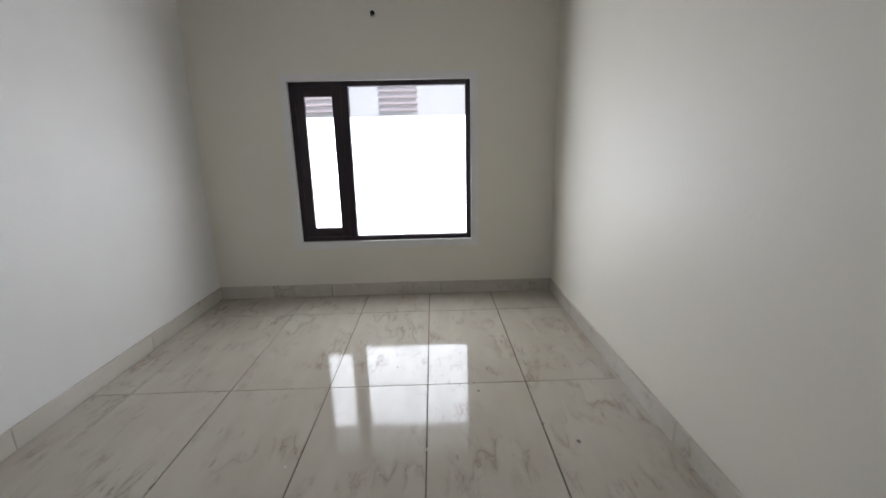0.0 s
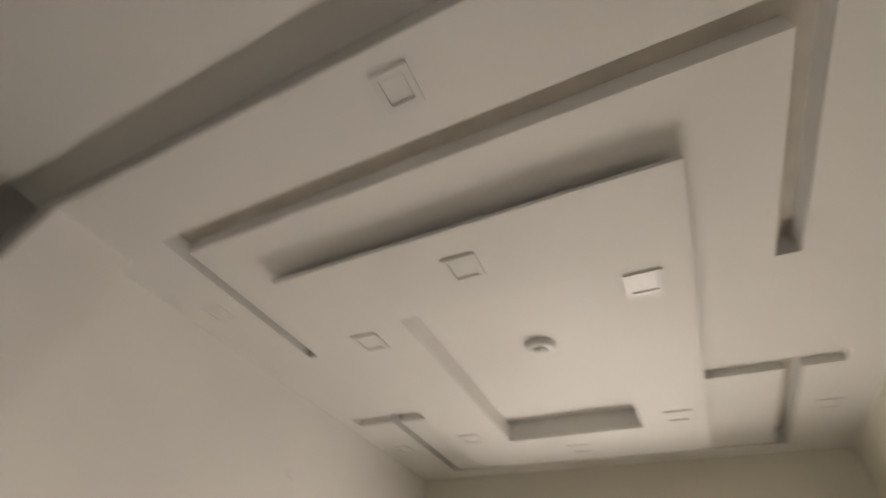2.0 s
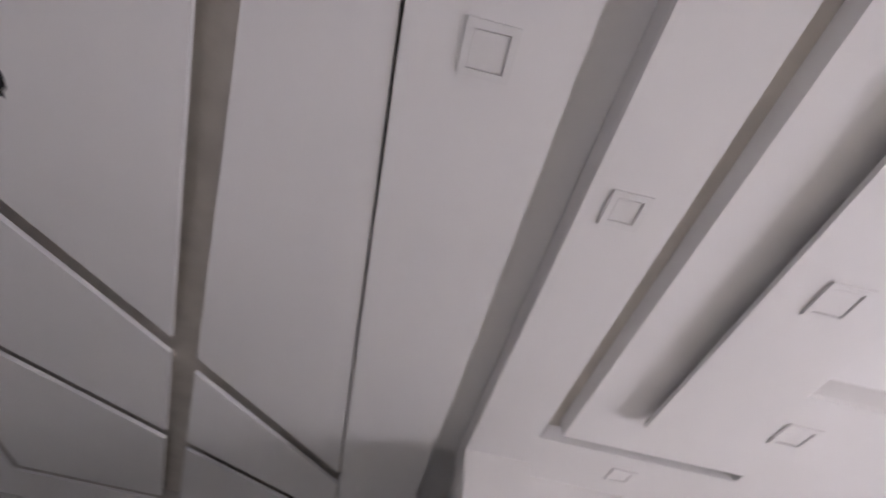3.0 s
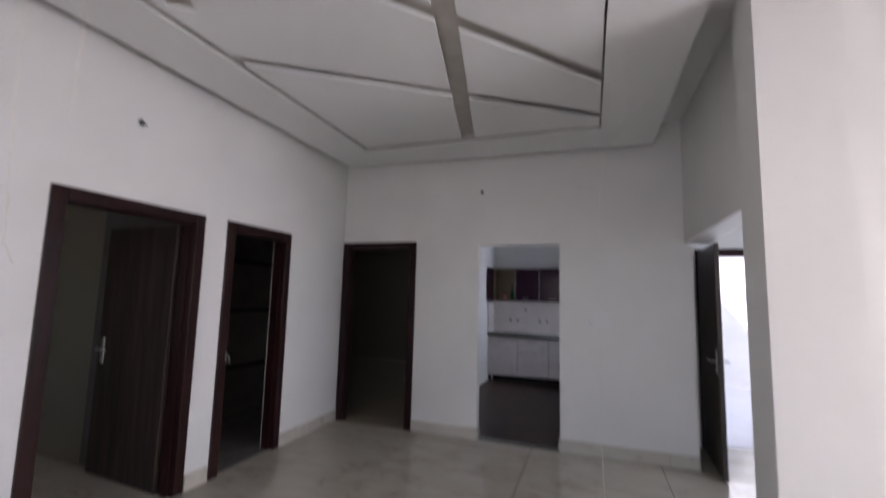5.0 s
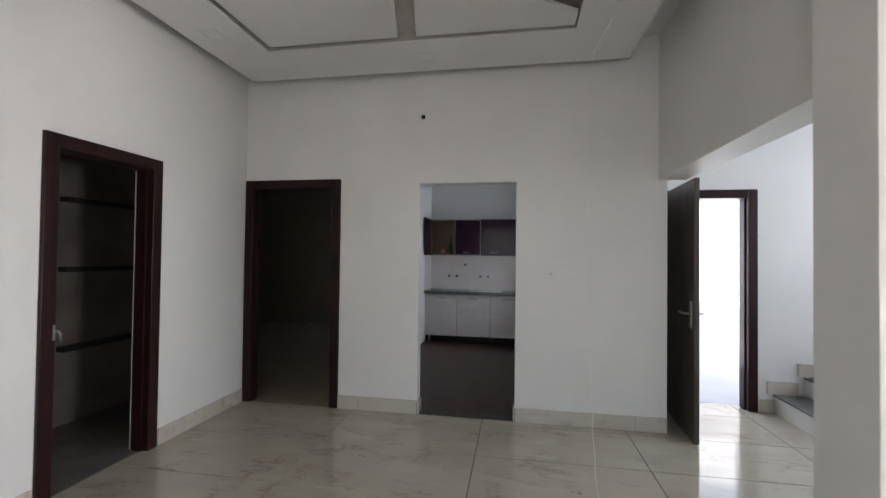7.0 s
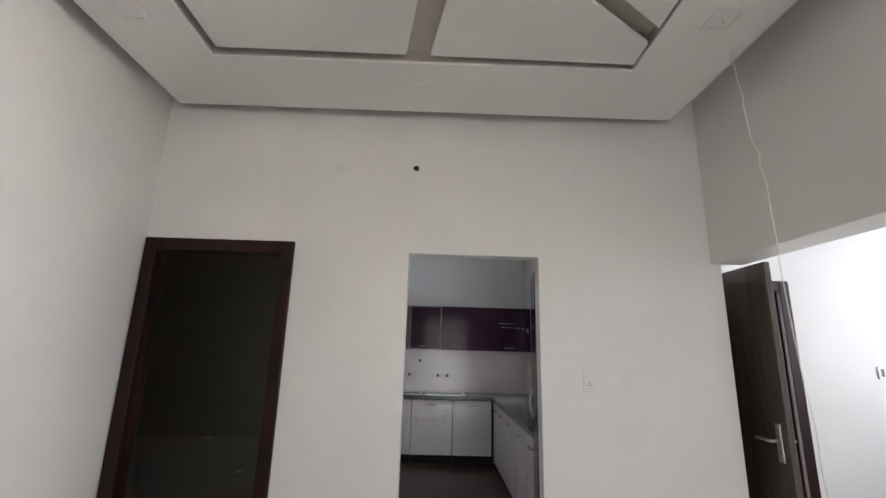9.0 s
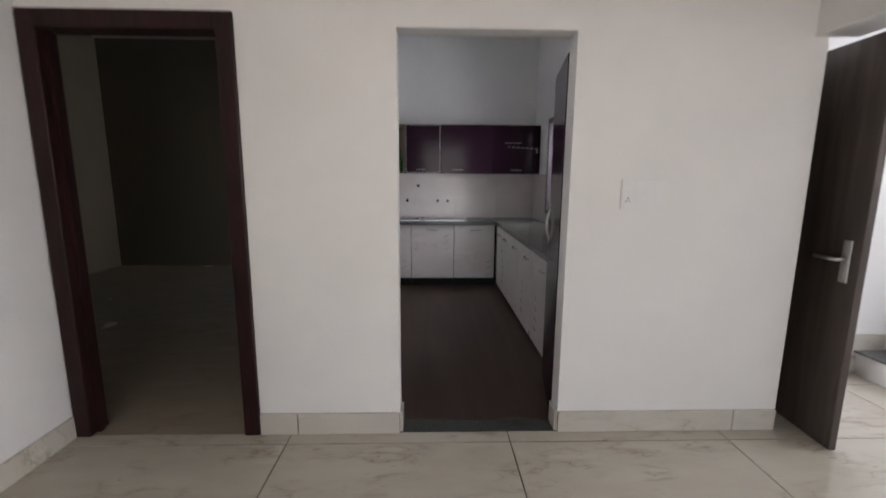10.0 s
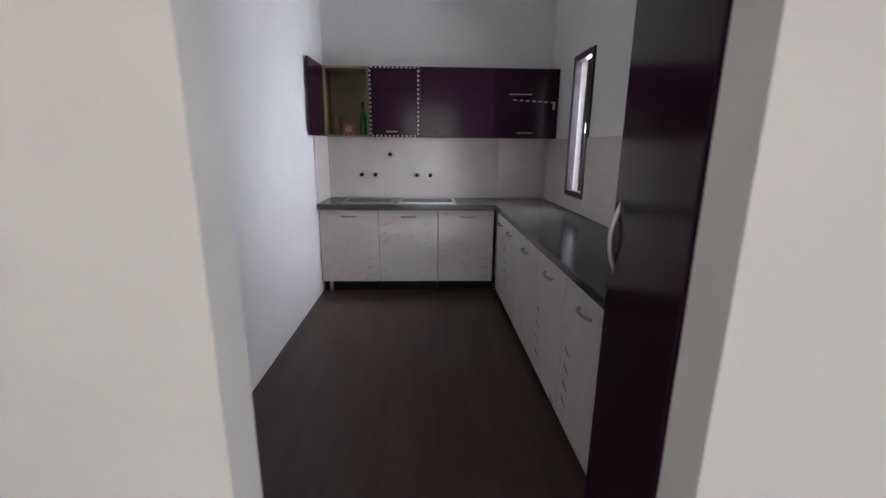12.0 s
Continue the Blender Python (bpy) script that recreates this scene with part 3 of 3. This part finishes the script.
# ---- kitchen units ----
def bow(parent, p, along, out, half=0.06):
    """A small arched steel pull."""
    p, along, out = Vector(p), Vector(along), Vector(out)
    pts = [p + along * half * math.cos(a) * -1 + out * (0.028 * math.sin(a)) for a in (math.pi * k / 8 for k in range(9))]
    part("handle", tube(pts, 0.008, 6), DARKSTEEL, parent, "arched steel handle", True)


def marks(parent, p, along, out, up=0.05, n=3):
    """Short slanting printed strokes of the laminate's pattern."""
    p, along, out = Vector(p), Vector(along), Vector(out)
    for k in range(n):
        q = p + Vector((0, 0, -up * k))
        part("printed_stroke", tube([q - along * 0.03 + out * 0.001 - Vector((0, 0, 0.012)), q + along * 0.03 + out * 0.001 + Vector((0, 0, 0.012))], 0.0035, 4), KSTROKE, parent)


KSTROKE = material("brown_print", (0.30, 0.22, 0.19), 0.4, 0, 0.2, 20, 0.0)
CAR = material("cabinet_carcass", (0.2, 0.17, 0.15), 0.6, 0, 0.1, 5, 0.0)

xs = [-2.815, -2.255, -1.69, -1.125]
for i in range(3):
    a, b = xs[i], xs[i + 1]
    u = thing("base_cabinet", "white marble-patterned base cabinet under a dark worktop", "cabinet", ((a + b) / 2, 3.6, 0), "kitchen base cabinets")
    part("body", box(a + 0.002, b - 0.002, 3.345, 3.835, 0.13, 0.830), CAR, u)
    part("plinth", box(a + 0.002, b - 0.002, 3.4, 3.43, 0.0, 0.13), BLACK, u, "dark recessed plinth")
    part("door", box(a + 0.004, b - (0.03 if i == 2 else 0.004), 3.322, 3.343, 0.113, 0.816, 0.002), LAMINATE, u, "white laminate door")
    # black strip paints the shade of the open gap between the two runs
    if i == 2:
        part("corner_gap_dark", box(b - 0.028, b - 0.002, 3.330, 3.344, 0.09, 0.83), BLACK, u, "black strip standing in for the corner gap's shade")
    bow(u, ((a + b) / 2, 3.322, 0.755), (1, 0, 0), (0, -1, 0), 0.07)
    marks(u, (b - 0.10, 3.321, 0.34 if i != 1 else 0.68), (1, 0, 0), (0, -1, 0), 0.085)
    if i == 1:
        marks(u, (a + 0.06, 3.321, 0.68), (1, 0, 0), (0, -1, 0), 0.085)
ft = thing("cabinet_foot", "short steel cabinet leg", "leg", (-2.74, 3.36, 0))
part("post", cyl(bmesh.new(), (-2.74, 3.375, 0), (-2.74, 3.375, 0.098), 0.018), STEEL, ft)

ys = [3.30, 2.93, 2.40, 1.81, 1.27, 0.71]
for i in range(5):
    b, a = ys[i], ys[i + 1]
    u = thing("base_cabinet", "white marble-patterned base cabinet along the side wall", "cabinet", (-0.8, (a + b) / 2, 0), "kitchen base cabinets")
    part("body", box(-1.10, -0.545, a + 0.002, b - 0.002, 0.13, 0.830), CAR, u)
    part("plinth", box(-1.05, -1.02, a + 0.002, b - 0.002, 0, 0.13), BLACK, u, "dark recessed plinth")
    part("door", box(-1.122, -1.101, a + 0.004, b - 0.004, 0.05, 0.816, 0.002), LAMINATE, u, "white laminate door")
    bow(u, (-1.122, (a + b) / 2, 0.72), (0, 1, 0), (-1, 0, 0), 0.07)
    if i in (1, 3, 4):
        marks(u, (-1.1225, b - 0.1, 0.45), (0, 1, 0), (-1, 0, 0), 0.09, 4)

top = thing("worktop", "dark grey-green polished granite worktop in an L", "worktop", (-1.6, 3.5, 0.77))
bm = bmesh.new()
SK = [(-2.60, -2.14), (-2.06, -1.53)]
bx(bm, -2.818, -0.543, 3.28, 3.4, 0.832, 0.875)
bx(bm, -2.818, -0.543, 3.74, 3.837, 0.832, 0.875)
for a, b in ((-2.818, SK[0][0]), (SK[0][1], SK[1][0]), (SK[1][1], -0.543)):
    bx(bm, a, b, 3.4, 3.74, 0.832, 0.875)
bx(bm, -1.152, -0.543, 0.70, 3.28, 0.832, 0.875)
part("slab", bm, STONE, top)
for a, b in SK:
    s = thing("sink", "stainless steel sink bowl let into the worktop", "sink", ((a + b) / 2, 3.57, 0.6), "kitchen sinks")
    bm = bmesh.new()
    bx(bm, a - 0.015, b + 0.015, 3.385, 3.412, 0.8755, 0.881)
    bx(bm, a - 0.015, b + 0.015, 3.728, 3.755, 0.8755, 0.881)
    bx(bm, a - 0.015, a + 0.012, 3.412, 3.728, 0.8755, 0.881)
    bx(bm, b - 0.012, b + 0.015, 3.412, 3.728, 0.8755, 0.881)
    part("rim", bm, STEEL, s)
    bm = bmesh.new()
    bx(bm, a + 0.002, b - 0.002, 3.402, 3.738, 0.837, 0.841)
    for q in ((a + 0.001, a + 0.006, 3.402, 3.738), (b - 0.006, b - 0.001, 3.402, 3.738), (a + 0.006, b - 0.006, 3.402, 3.407), (a + 0.006, b - 0.006, 3.733, 3.738)):
        bx(bm, *q, 0.841, 0.875)
    # shallow bowl in darker steel, painting the shade of a deeper one
    part("bowl", bm, DARKSTEEL, s)
    part("drain", cyl(bmesh.new(), ((a + b) / 2, 3.57, 0.841), ((a + b) / 2, 3.57, 0.844), 0.04), CAR, s)

# wall units
UZ0, UZ1, UF = 1.49, 2.122, 3.527
open_u = thing("wall_cabinet", "open khaki-lined wall cabinet with its aubergine door swung back", "cabinet", (-2.55, 3.7, UZ0))
for nm, q in (("side", (-2.775, -2.757, UF + 0.02, 3.837, UZ0, UZ1)), ("side", (-2.363, -2.345, UF + 0.02, 3.837, UZ0, UZ1)),
              ("bottom", (-2.757, -2.363, UF + 0.02, 3.837, UZ0, UZ0 + 0.018)), ("top", (-2.757, -2.363, UF + 0.02, 3.837, UZ1 - 0.018, UZ1)),
              ("back", (-2.757, -2.363, 3.825, 3.837, UZ0 + 0.018, UZ1 - 0.018))):
    part(nm, box(*q), KHAKI, open_u)
bm = box(0, 0.42, -0.009, 0.009, UZ0, UZ1)
bmesh.ops.transform(bm, matrix=pose(-2.772, UF + 0.012, 0, 0, 0, -92), verts=bm.verts)
d = part("door", bm, PURPLE, open_u, "glossy aubergine door swung open")

hood = thing("wall_cabinet", "aubergine wall cabinet edged with black and white tape", "cabinet", (-2.1, 3.7, UZ0))
part("body", box(-2.342, -1.864, UF + 0.022, 3.837, UZ0, UZ1), PURPLE, hood)
part("flap", box(-2.338, -1.868, UF, UF + 0.02, 1.93, UZ1, 0.002), PURPLE, hood)
part("door", box(-2.338, -1.868, UF, UF + 0.02, UZ0, 1.91, 0.002), PURPLE, hood)
bow(hood, (-2.13, UF, 1.54), (1, 0, 0), (0, -1, 0), 0.05)
TAPE = material("white_tape", (0.46, 0.44, 0.44), 0.5, 0, 0.05, 30, 0.0)
for k in range(16):
    z = UZ0 + 0.02 + 0.04 * k
    for x in (-2.335, -1.886):
        part("tape_mark", box(x, x + 0.016, UF - 0.002, UF + 0.001, z, z + 0.02), TAPE, hood)
for k in range(11):
    x = -2.32 + 0.04 * k
    for z in (UZ0 + 0.002, UZ1 - 0.018):
        part("tape_mark", box(x, x + 0.02, UF - 0.002, UF + 0.001, z, z + 0.016), TAPE, hood)
for a, b in ((-1.862, -1.175), (-1.173, -0.544)):
    u = thing("wall_cabinet", "glossy aubergine wall cabinet with a steel handle", "cabinet", ((a + b) / 2, 3.7, UZ0), "aubergine wall cabinets")
    part("body", box(a + 0.001, b - 0.001, UF + 0.022, 3.837, UZ0, UZ1), PURPLE, u)
    part("door", box(a + 0.002, b - 0.002, UF, UF + 0.02, UZ0, UZ1, 0.002), PURPLE, u)
    bow(u, ((a + b) / 2 + (0.0 if a > -1.5 else -0.12), UF, 1.54), (1, 0, 0), (0, -1, 0), 0.07)
# torn tape on the last unit's door
tp = thing("tape_scrap", "torn strip of black and white edging tape on the door", "tape", (-0.8, UF, 1.82))
for k in range(7):
    part("tape_mark", box(-0.98 + 0.06 * k, -0.945 + 0.06 * k, UF - 0.003, UF - 0.0005, 1.835 - 0.003 * k, 1.847 - 0.003 * k), TAPE, tp)
part("tape_end", box(-1.02, -0.80, UF - 0.003, UF - 0.0005, 1.888, 1.896), TAPE, tp)
part("tape_end", box(-0.60, -0.575, UF - 0.003, UF - 0.0005, 1.76, 1.83), TAPE, tp)

bt = thing("bottle", "green glass bottle in the open cabinet", "bottle", (-2.41, 3.7, UZ0 + 0.018))
part("glass", lathe([(0.03, 0), (0.033, 0.01), (0.033, 0.15), (0.012, 0.22), (0.012, 0.28)], (-2.42, 3.68, UZ0 + 0.018)), GREENGLASS, bt, "", True)
part("cap", lathe([(0.014, 0), (0.014, 0.025)], (-2.42, 3.68, UZ0 + 0.298)), BLACK, bt)
ct = thing("carton", "small orange and white carton in the open cabinet", "box", (-2.56, 3.68, UZ0 + 0.018))
part("box", box(-2.61, -2.51, 3.65, 3.71, UZ0 + 0.0185, UZ0 + 0.125, 0.003), ORANGE, ct)
part("band", box(-2.59, -2.53, 3.648, 3.65, UZ0 + 0.05, UZ0 + 0.10), TAPE, ct)
jr = thing("jar", "tall pale glass jar in the open cabinet", "jar", (-2.67, 3.7, UZ0 + 0.018))
part("glass", lathe([(0.028, 0), (0.03, 0.01), (0.03, 0.17), (0.022, 0.19)], (-2.67, 3.68, UZ0 + 0.018)), KHAKI, jr, "", True)

# backsplash tiles
bs = tagged(new("backsplash"), "pale pinkish glazed backsplash tiles", "tiles", "", "structure")
for k in range(4):
    a = -2.81 + 0.5825 * k
    for z0, z1 in ((0.877, 1.166), (1.168, 1.488)):
        part("tile", box(a, a + 0.581, 3.828, 3.84, z0, z1), SPLASH, bs)
for a, b in ((3.132, 3.826), (2.20, 2.678), (1.60, 2.198), (1.0, 1.598), (0.72, 0.998)):
    part("tile", box(-0.552, -0.541, a, b, 0.877, 1.487), SPLASH, bs)
part("tile", box(-0.552, -0.541, 2.68, 3.13, 0.877, 0.995), SPLASH, bs)
part("tile", box(-2.8195, -2.808, 3.3, 3.826, 0.877, 1.488), SPLASH, bs)

for x, z in ((-2.176, 1.322), (-2.47, 1.115), (-2.33, 1.115), (-1.90, 1.112), (-1.759, 1.111)):
    tpv = thing("water_outlet", "capped steel water outlet in the backsplash", "pipe outlet", (x, 3.83, z), "water outlets")
    part("flange", cyl(bmesh.new(), (x, 3.82, z), (x, 3.828, z), 0.021), CAR, tpv)
    part("cap", cyl(bmesh.new(), (x, 3.765, z), (x, 3.82, z), 0.017, 0.02, 8), BLACK, tpv)

# tall unit beside the doorway
tall = thing("tall_cabinet", "tall glossy aubergine cabinet beside the kitchen doorway", "cabinet", (-0.85, 0.5, 0))
part("body", box(-1.15, -0.55, 0.13, 0.695, 0, 2.07), CAR, tall)
bm = box(0, 0.592, -0.01, 0.01, 0.01, 2.085, 0.002)
bmesh.ops.transform(bm, matrix=pose(-1.262, 0.134, 0, 0, 0, 80), verts=bm.verts)
dr = part("door", bm, PURPLE, tall, "glossy aubergine door slightly ajar")
hp = [(-1.172 - 0.028 * math.sin(math.pi * k / 10), 0.66, 1.0 + 0.24 * k / 10) for k in range(11)]
part("handle", tube(hp, 0.009), STEEL, dr, "arched steel handle", True)

# ---- fittings ----
sw = thing("switch_plate", "white switch board with a socket on the wall", "switch", (-0.88, 0, 1.35))
part("plate", box(-1.00, -0.755, -0.010, -0.0005, 1.275, 1.430, 0.003), PLASTIC, sw)
for r in range(2):
    for k in range(4):
        if r == 0 and k == 0:
            continue
        x, z = -0.985 + 0.055 * k, 1.288 + 0.070 * r
        part("rocker", box(x, x + 0.050, -0.0122, -0.0102, z, z + 0.064, 0.0008), PLASTIC, sw)
part("socket", box(-0.985, -0.940, -0.013, -0.0102, 1.288, 1.346, 0.002), PLASTIC, sw)
for dx, dz in ((0.012, 0.03), (0.03, 0.03), (0.021, 0.045)):
    part("socket_hole", cyl(bmesh.new(), (-0.985 + dx, -0.0138, 1.285 + dz), (-0.985 + dx, -0.012, 1.285 + dz), 0.004, seg=8), BLACK, sw)
sw2 = thing("switch_plate", "small white switch plate on the lobby wall", "switch", (1.75, 0.72, 1.43))
part("plate", box(1.70, 1.82, 0.708, 0.7195, 1.37, 1.47, 0.003), PLASTIC, sw2)
part("rocker", box(1.72, 1.745, 0.704, 0.708, 1.39, 1.45, 0.002), CAR, sw2)


def conduit(p, out, label="open dark conduit end in the wall"):
    p, out = Vector(p), Vector(out)
    c = thing("conduit_end", label, "conduit", p, "conduit ends")
    part("collar", lathe_to(p, out, [(0.034, 0.001), (0.034, 0.004), (0.022, 0.006)]), PLASTIC, c)
    part("hole", lathe_to(p, out, [(0.021, 0.006), (0.020, 0.0075)]), BLACK, c)
    part("wire_tail", tube([p + out * 0.005, p + out * 0.03 + Vector((0.006, 0.004, -0.012)), p + out * 0.04 + Vector((0.01, 0.01, -0.03))], 0.004, 6), BLACK, c)


def lathe_to(p, out, profile):
    bm = lathe(profile, (0, 0, 0), 16)
    m = Matrix.Translation(p) @ out.to_track_quat("Z", "Y").to_matrix().to_4x4()
    bmesh.ops.transform(bm, matrix=m, verts=bm.verts)
    return bm


conduit((-2.137, 0, 2.776), (0, -1, 0))
conduit((LX, -2.70, 2.735), (1, 0, 0))
conduit((AE, -3.94, 2.60), (-1, 0, 0))
conduit((2.20, AS, 2.92), (0, 1, 0))
for p, o in (((-2.69, 0, 2.75), (0, -1, 0)), ((-1.02, 0, 2.79), (0, -1, 0)), ((1.70, AN, 2.64), (0, -1, 0))):
    c = thing("blank_cap", "flat white blanking cap on the wall", "cap", p, "blanking caps")
    part("disc", lathe_to(Vector(p), Vector(o), [(0.04, 0.001), (0.04, 0.004), (0.036, 0.006)]), PLASTIC, c)


def square_light(x, y, z, s=0.075):
    c = thing("square_light_plate", "square white recessed light cover, unlit", "ceiling light", (x, y, z), "square light covers")
    bm = bmesh.new()
    w = 0.022
    for q in ((-s, s, -s, -s + w), (-s, s, s - w, s), (-s, -s + w, -s + w, s - w), (s - w, s, -s + w, s - w)):
        bx(bm, x + q[0], x + q[1], y + q[2], y + q[3], z - 0.009, z - 0.0005)
    part("frame", bm, PLASTIC, c)
    part("diffuser", box(x - s + w + 0.004, x + s - w - 0.004, y - s + w + 0.004, y + s - w - 0.004, z - 0.004, z - 0.0005), PLASTIC, c)


for x, y in ((0.727, -3.86), (1.09, -3.16), (1.09, -4.53), (2.47, -3.16), (2.47, -4.55), (2.86, -3.87)):
    square_light(x, y, 3.035)
for x, y in ((-0.045, -3.97), (0.65, -2.46), (0.65, -5.38), (2.7, -2.46), (2.7, -5.38)):
    square_light(x, y, 3.10, 0.065)
for x, y in ((-0.597, -4.317), (-2.05, -0.40), (-0.586, -1.086), (-3.58, -1.0), (-3.55, -3.4)):
    square_light(x, y, 3.15)
rose = thing("ceiling_rose", "round white ceiling rose in the sunken panel", "ceiling rose", (1.62, -3.94, 3.165))
part("base", lathe([(0.085, -0.001), (0.085, -0.022), (0.065, -0.034)], (1.62, -3.94, 3.165), 28), PLASTIC, rose, "", True)
part("cap", lathe([(0.04, -0.034), (0.034, -0.05), (0.012, -0.052)], (1.62, -3.94, 3.165), 20), PLASTIC, rose, "", True)

# ragged fan-box hole in the boards
hole = thing("fan_box_hole", "ragged dark fan-box hole broken in the ceiling board", "hole", (-2.2, -3.87, 3.17))
bm = bmesh.new()
rng = random.Random(4)
lo = [bm.verts.new((-2.195 + 0.075 * math.cos(a) * rng.uniform(0.75, 1.15), -3.86 + 0.06 * math.sin(a) * rng.uniform(0.75, 1.15), 3.157)) for a in (2 * math.pi * k / 18 for k in range(18))]
hi_ = [bm.verts.new((v.co.x, v.co.y, 3.1595)) for v in lo]
bm.faces.new(lo)
bm.faces.new(hi_[::-1])
for k in range(18):
    bm.faces.new((lo[k], lo[(k + 1) % 18], hi_[(k + 1) % 18], hi_[k]))
part("void", bm, BLACK, hole)
part("wire", tube([(-2.23, -3.80, 3.166), (-2.29, -3.71, 3.06), (-2.33, -3.63, 3.05), (-2.36, -3.60, 3.10)], 0.002, 5), WIRE, hole)


def hanging(name, pts, label, r=0.003, seed=1, j=0.007):
    rng = random.Random(seed)
    w = thing(name, label, "wire", pts[0])
    out = []
    for a, b in zip(pts, pts[1:]):
        a, b = Vector(a), Vector(b)
        for k in range(10):
            q = a.lerp(b, k / 10)
            out.append(q + Vector((rng.uniform(-j, j), rng.uniform(-j, j), 0)))
    out.append(Vector(pts[-1]))
    part("strand", tube(out, r, 6), WIRE, w, "", True)


hanging("hanging_wire", [(-0.6, -1.1, 3.148), (-0.86, -1.45, 2.6), (-0.9, -1.56, 2.1), (-0.9, -1.62, 1.0), (-0.88, -1.86, 0.06), (-0.88, -1.95, 0.004)], "thin white wire hanging from the ceiling to the floor", 0.0016, 3)
hanging("trailing_wire", [(-0.885, -1.955, 0.006), (-0.934, -2.28, 0.006), (-0.952, -2.42, 0.006), (-0.981, -2.65, 0.006), (-0.993, -2.78, 0.006), (-1.024, -2.88, 0.006), (-1.034, -2.94, 0.006)], "white twisted wire lying across the floor tiles", 0.0045, 8, 0.0035)
hanging("hanging_wire", [(-3.036, -3.831, 3.165), (-3.55, -3.56, 2.2), (-3.82, -3.42, 1.80), (-3.86, -3.35, 1.68)], "thin white wire hanging from the ceiling beside the wall", 0.003, 5)
hanging("hanging_wire", [(-2.62, -3.85, 3.20), (-3.2, -3.52, 2.75), (-3.6, -3.32, 2.45)], "thin white wire hanging from the ceiling beside the wall", 0.003, 6)

# dark bands on the bathroom wall
for z in (0.66, 1.33, 1.92):
    s = thing("bath_shelf", "dark narrow stone shelf on the bathroom wall", "shelf", (-5.0, -0.5, z), "bathroom shelves")
    part("slab", box(-5.049, -4.96, -0.92, -0.01, z - 0.03, z + 0.012, 0.004), BLACK, s)

# ---- floor tiles, joints left open ----
shared = {}


def tile_piece(x0, x1, y0, y1, parent):
    key = (round(x1 - x0, 3), round(y1 - y0, 3))
    if key[0] < 0.03 or key[1] < 0.03:
        return
    if key not in shared:
        w, h = key[0] / 2 - 0.0034, key[1] / 2 - 0.0034
        bm = box(-w, w, -h, h, -0.007, 0.0)
        bmesh.ops.delete(bm, geom=[f for f in bm.faces if f.normal.z < -0.5], context="FACES")
        me = bpy.data.meshes.new("tile")
        bm.to_mesh(me)
        bm.free()
        me.materials.append(TILE)
        shared[key] = me
    ob = new("tile", shared[key])
    ob.location = ((x0 + x1) / 2, (y0 + y1) / 2, 0)
    ob.parent = parent


def lines(first, step, lo, hi):
    k0 = math.floor((lo - first) / step) + 1
    vals = [lo] + [first + step * k for k in range(k0, 200) if first + step * k < hi - 0.03] + [hi]
    return [v for i, v in enumerate(vals) if i == 0 or v - vals[i - 1] > 0.02]


floor_ob = bpy.data.objects["floor"]
for xr, yr, fx, fy in (((-4.0, -0.335), (-5.9, 0.0), -0.335, -2.57), ((-0.335, 3.49), (-5.6, -2.28), 1.775, -3.13), ((-0.335, 3.4), (-2.28, 0.9), -0.335, -2.57)):
    gx, gy = lines(fx, 1.22, *xr), lines(fy, 0.617, *yr)
    for a, b in zip(gx, gx[1:]):
        for c, d in zip(gy, gy[1:]):
            tile_piece(a, b, c, d, floor_ob)

# ---- specks of dirt and flakes of plaster on the hall floor ----
rng = random.Random(11)
for k in range(46):
    x, y = rng.uniform(-3.4, 2.6), rng.uniform(-4.2, -0.4)
    if x > -0.3:
        y = rng.uniform(-5.2, -2.7)
    r = rng.uniform(0.006, 0.016)
    bm = bmesh.new()
    n = rng.randint(5, 8)
    lo = [bm.verts.new((x + r * math.cos(2 * math.pi * i / n) * rng.uniform(0.5, 1.3), y + r * math.sin(2 * math.pi * i / n) * rng.uniform(0.4, 1.0), 0.0005)) for i in range(n)]
    tip = bm.verts.new((x, y, r * 0.45))
    for i in range(n):
        bm.faces.new((lo[i], lo[(i + 1) % n], tip))
    bm.faces.new(lo[::-1])
    tagged(part("debris_flake", bm, GREYPLASTER if k % 3 else CAR), "small flake of dirt or plaster on the tiles", "debris", "floor debris")

# larger crumbs lying in the middle of the hall
CRUMBS = [(-2.365, -0.896), (-0.553, -1.259), (-0.854, -1.824), (-0.757, -1.819), (-1.187, -2.391), (-1.146, -2.44), (-0.816, -2.26), (-0.622, -2.384), (-2.403, -2.386), (-1.786, -2.388), (-1.795, -3.033), (-0.893, -1.088)]
for k, (x, y) in enumerate(CRUMBS):
    for m in range(rng.randint(1, 3)):
        cx, cy, r = x + rng.uniform(-0.03, 0.03), y + rng.uniform(-0.02, 0.02), rng.uniform(0.004, 0.010)
        bm = bmesh.new()
        ring = [bm.verts.new((cx + 1.7 * r * math.cos(a) * rng.uniform(0.6, 1.2), cy + 0.7 * r * math.sin(a) * rng.uniform(0.6, 1.2), 0.0005)) for a in (2 * math.pi * q / 7 for q in range(7))]
        tip = bm.verts.new((cx, cy, 0.5 * r))
        for q in range(7):
            bm.faces.new((ring[q], ring[(q + 1) % 7], tip))
        bm.faces.new(ring[::-1])
        tagged(part("debris_crumb", bm, CRUMB), "dark crumb of dirt on the floor tiles", "debris", "floor debris")
for x in (-1.10, -1.07):
    bm = box(x - 0.011, x + 0.011, -2.795, -2.78, 0.0005, 0.006, 0.002)
    tagged(part("plaster_chip", bm, PLASTIC), "small white plaster chip on the floor tiles", "debris", "floor debris")
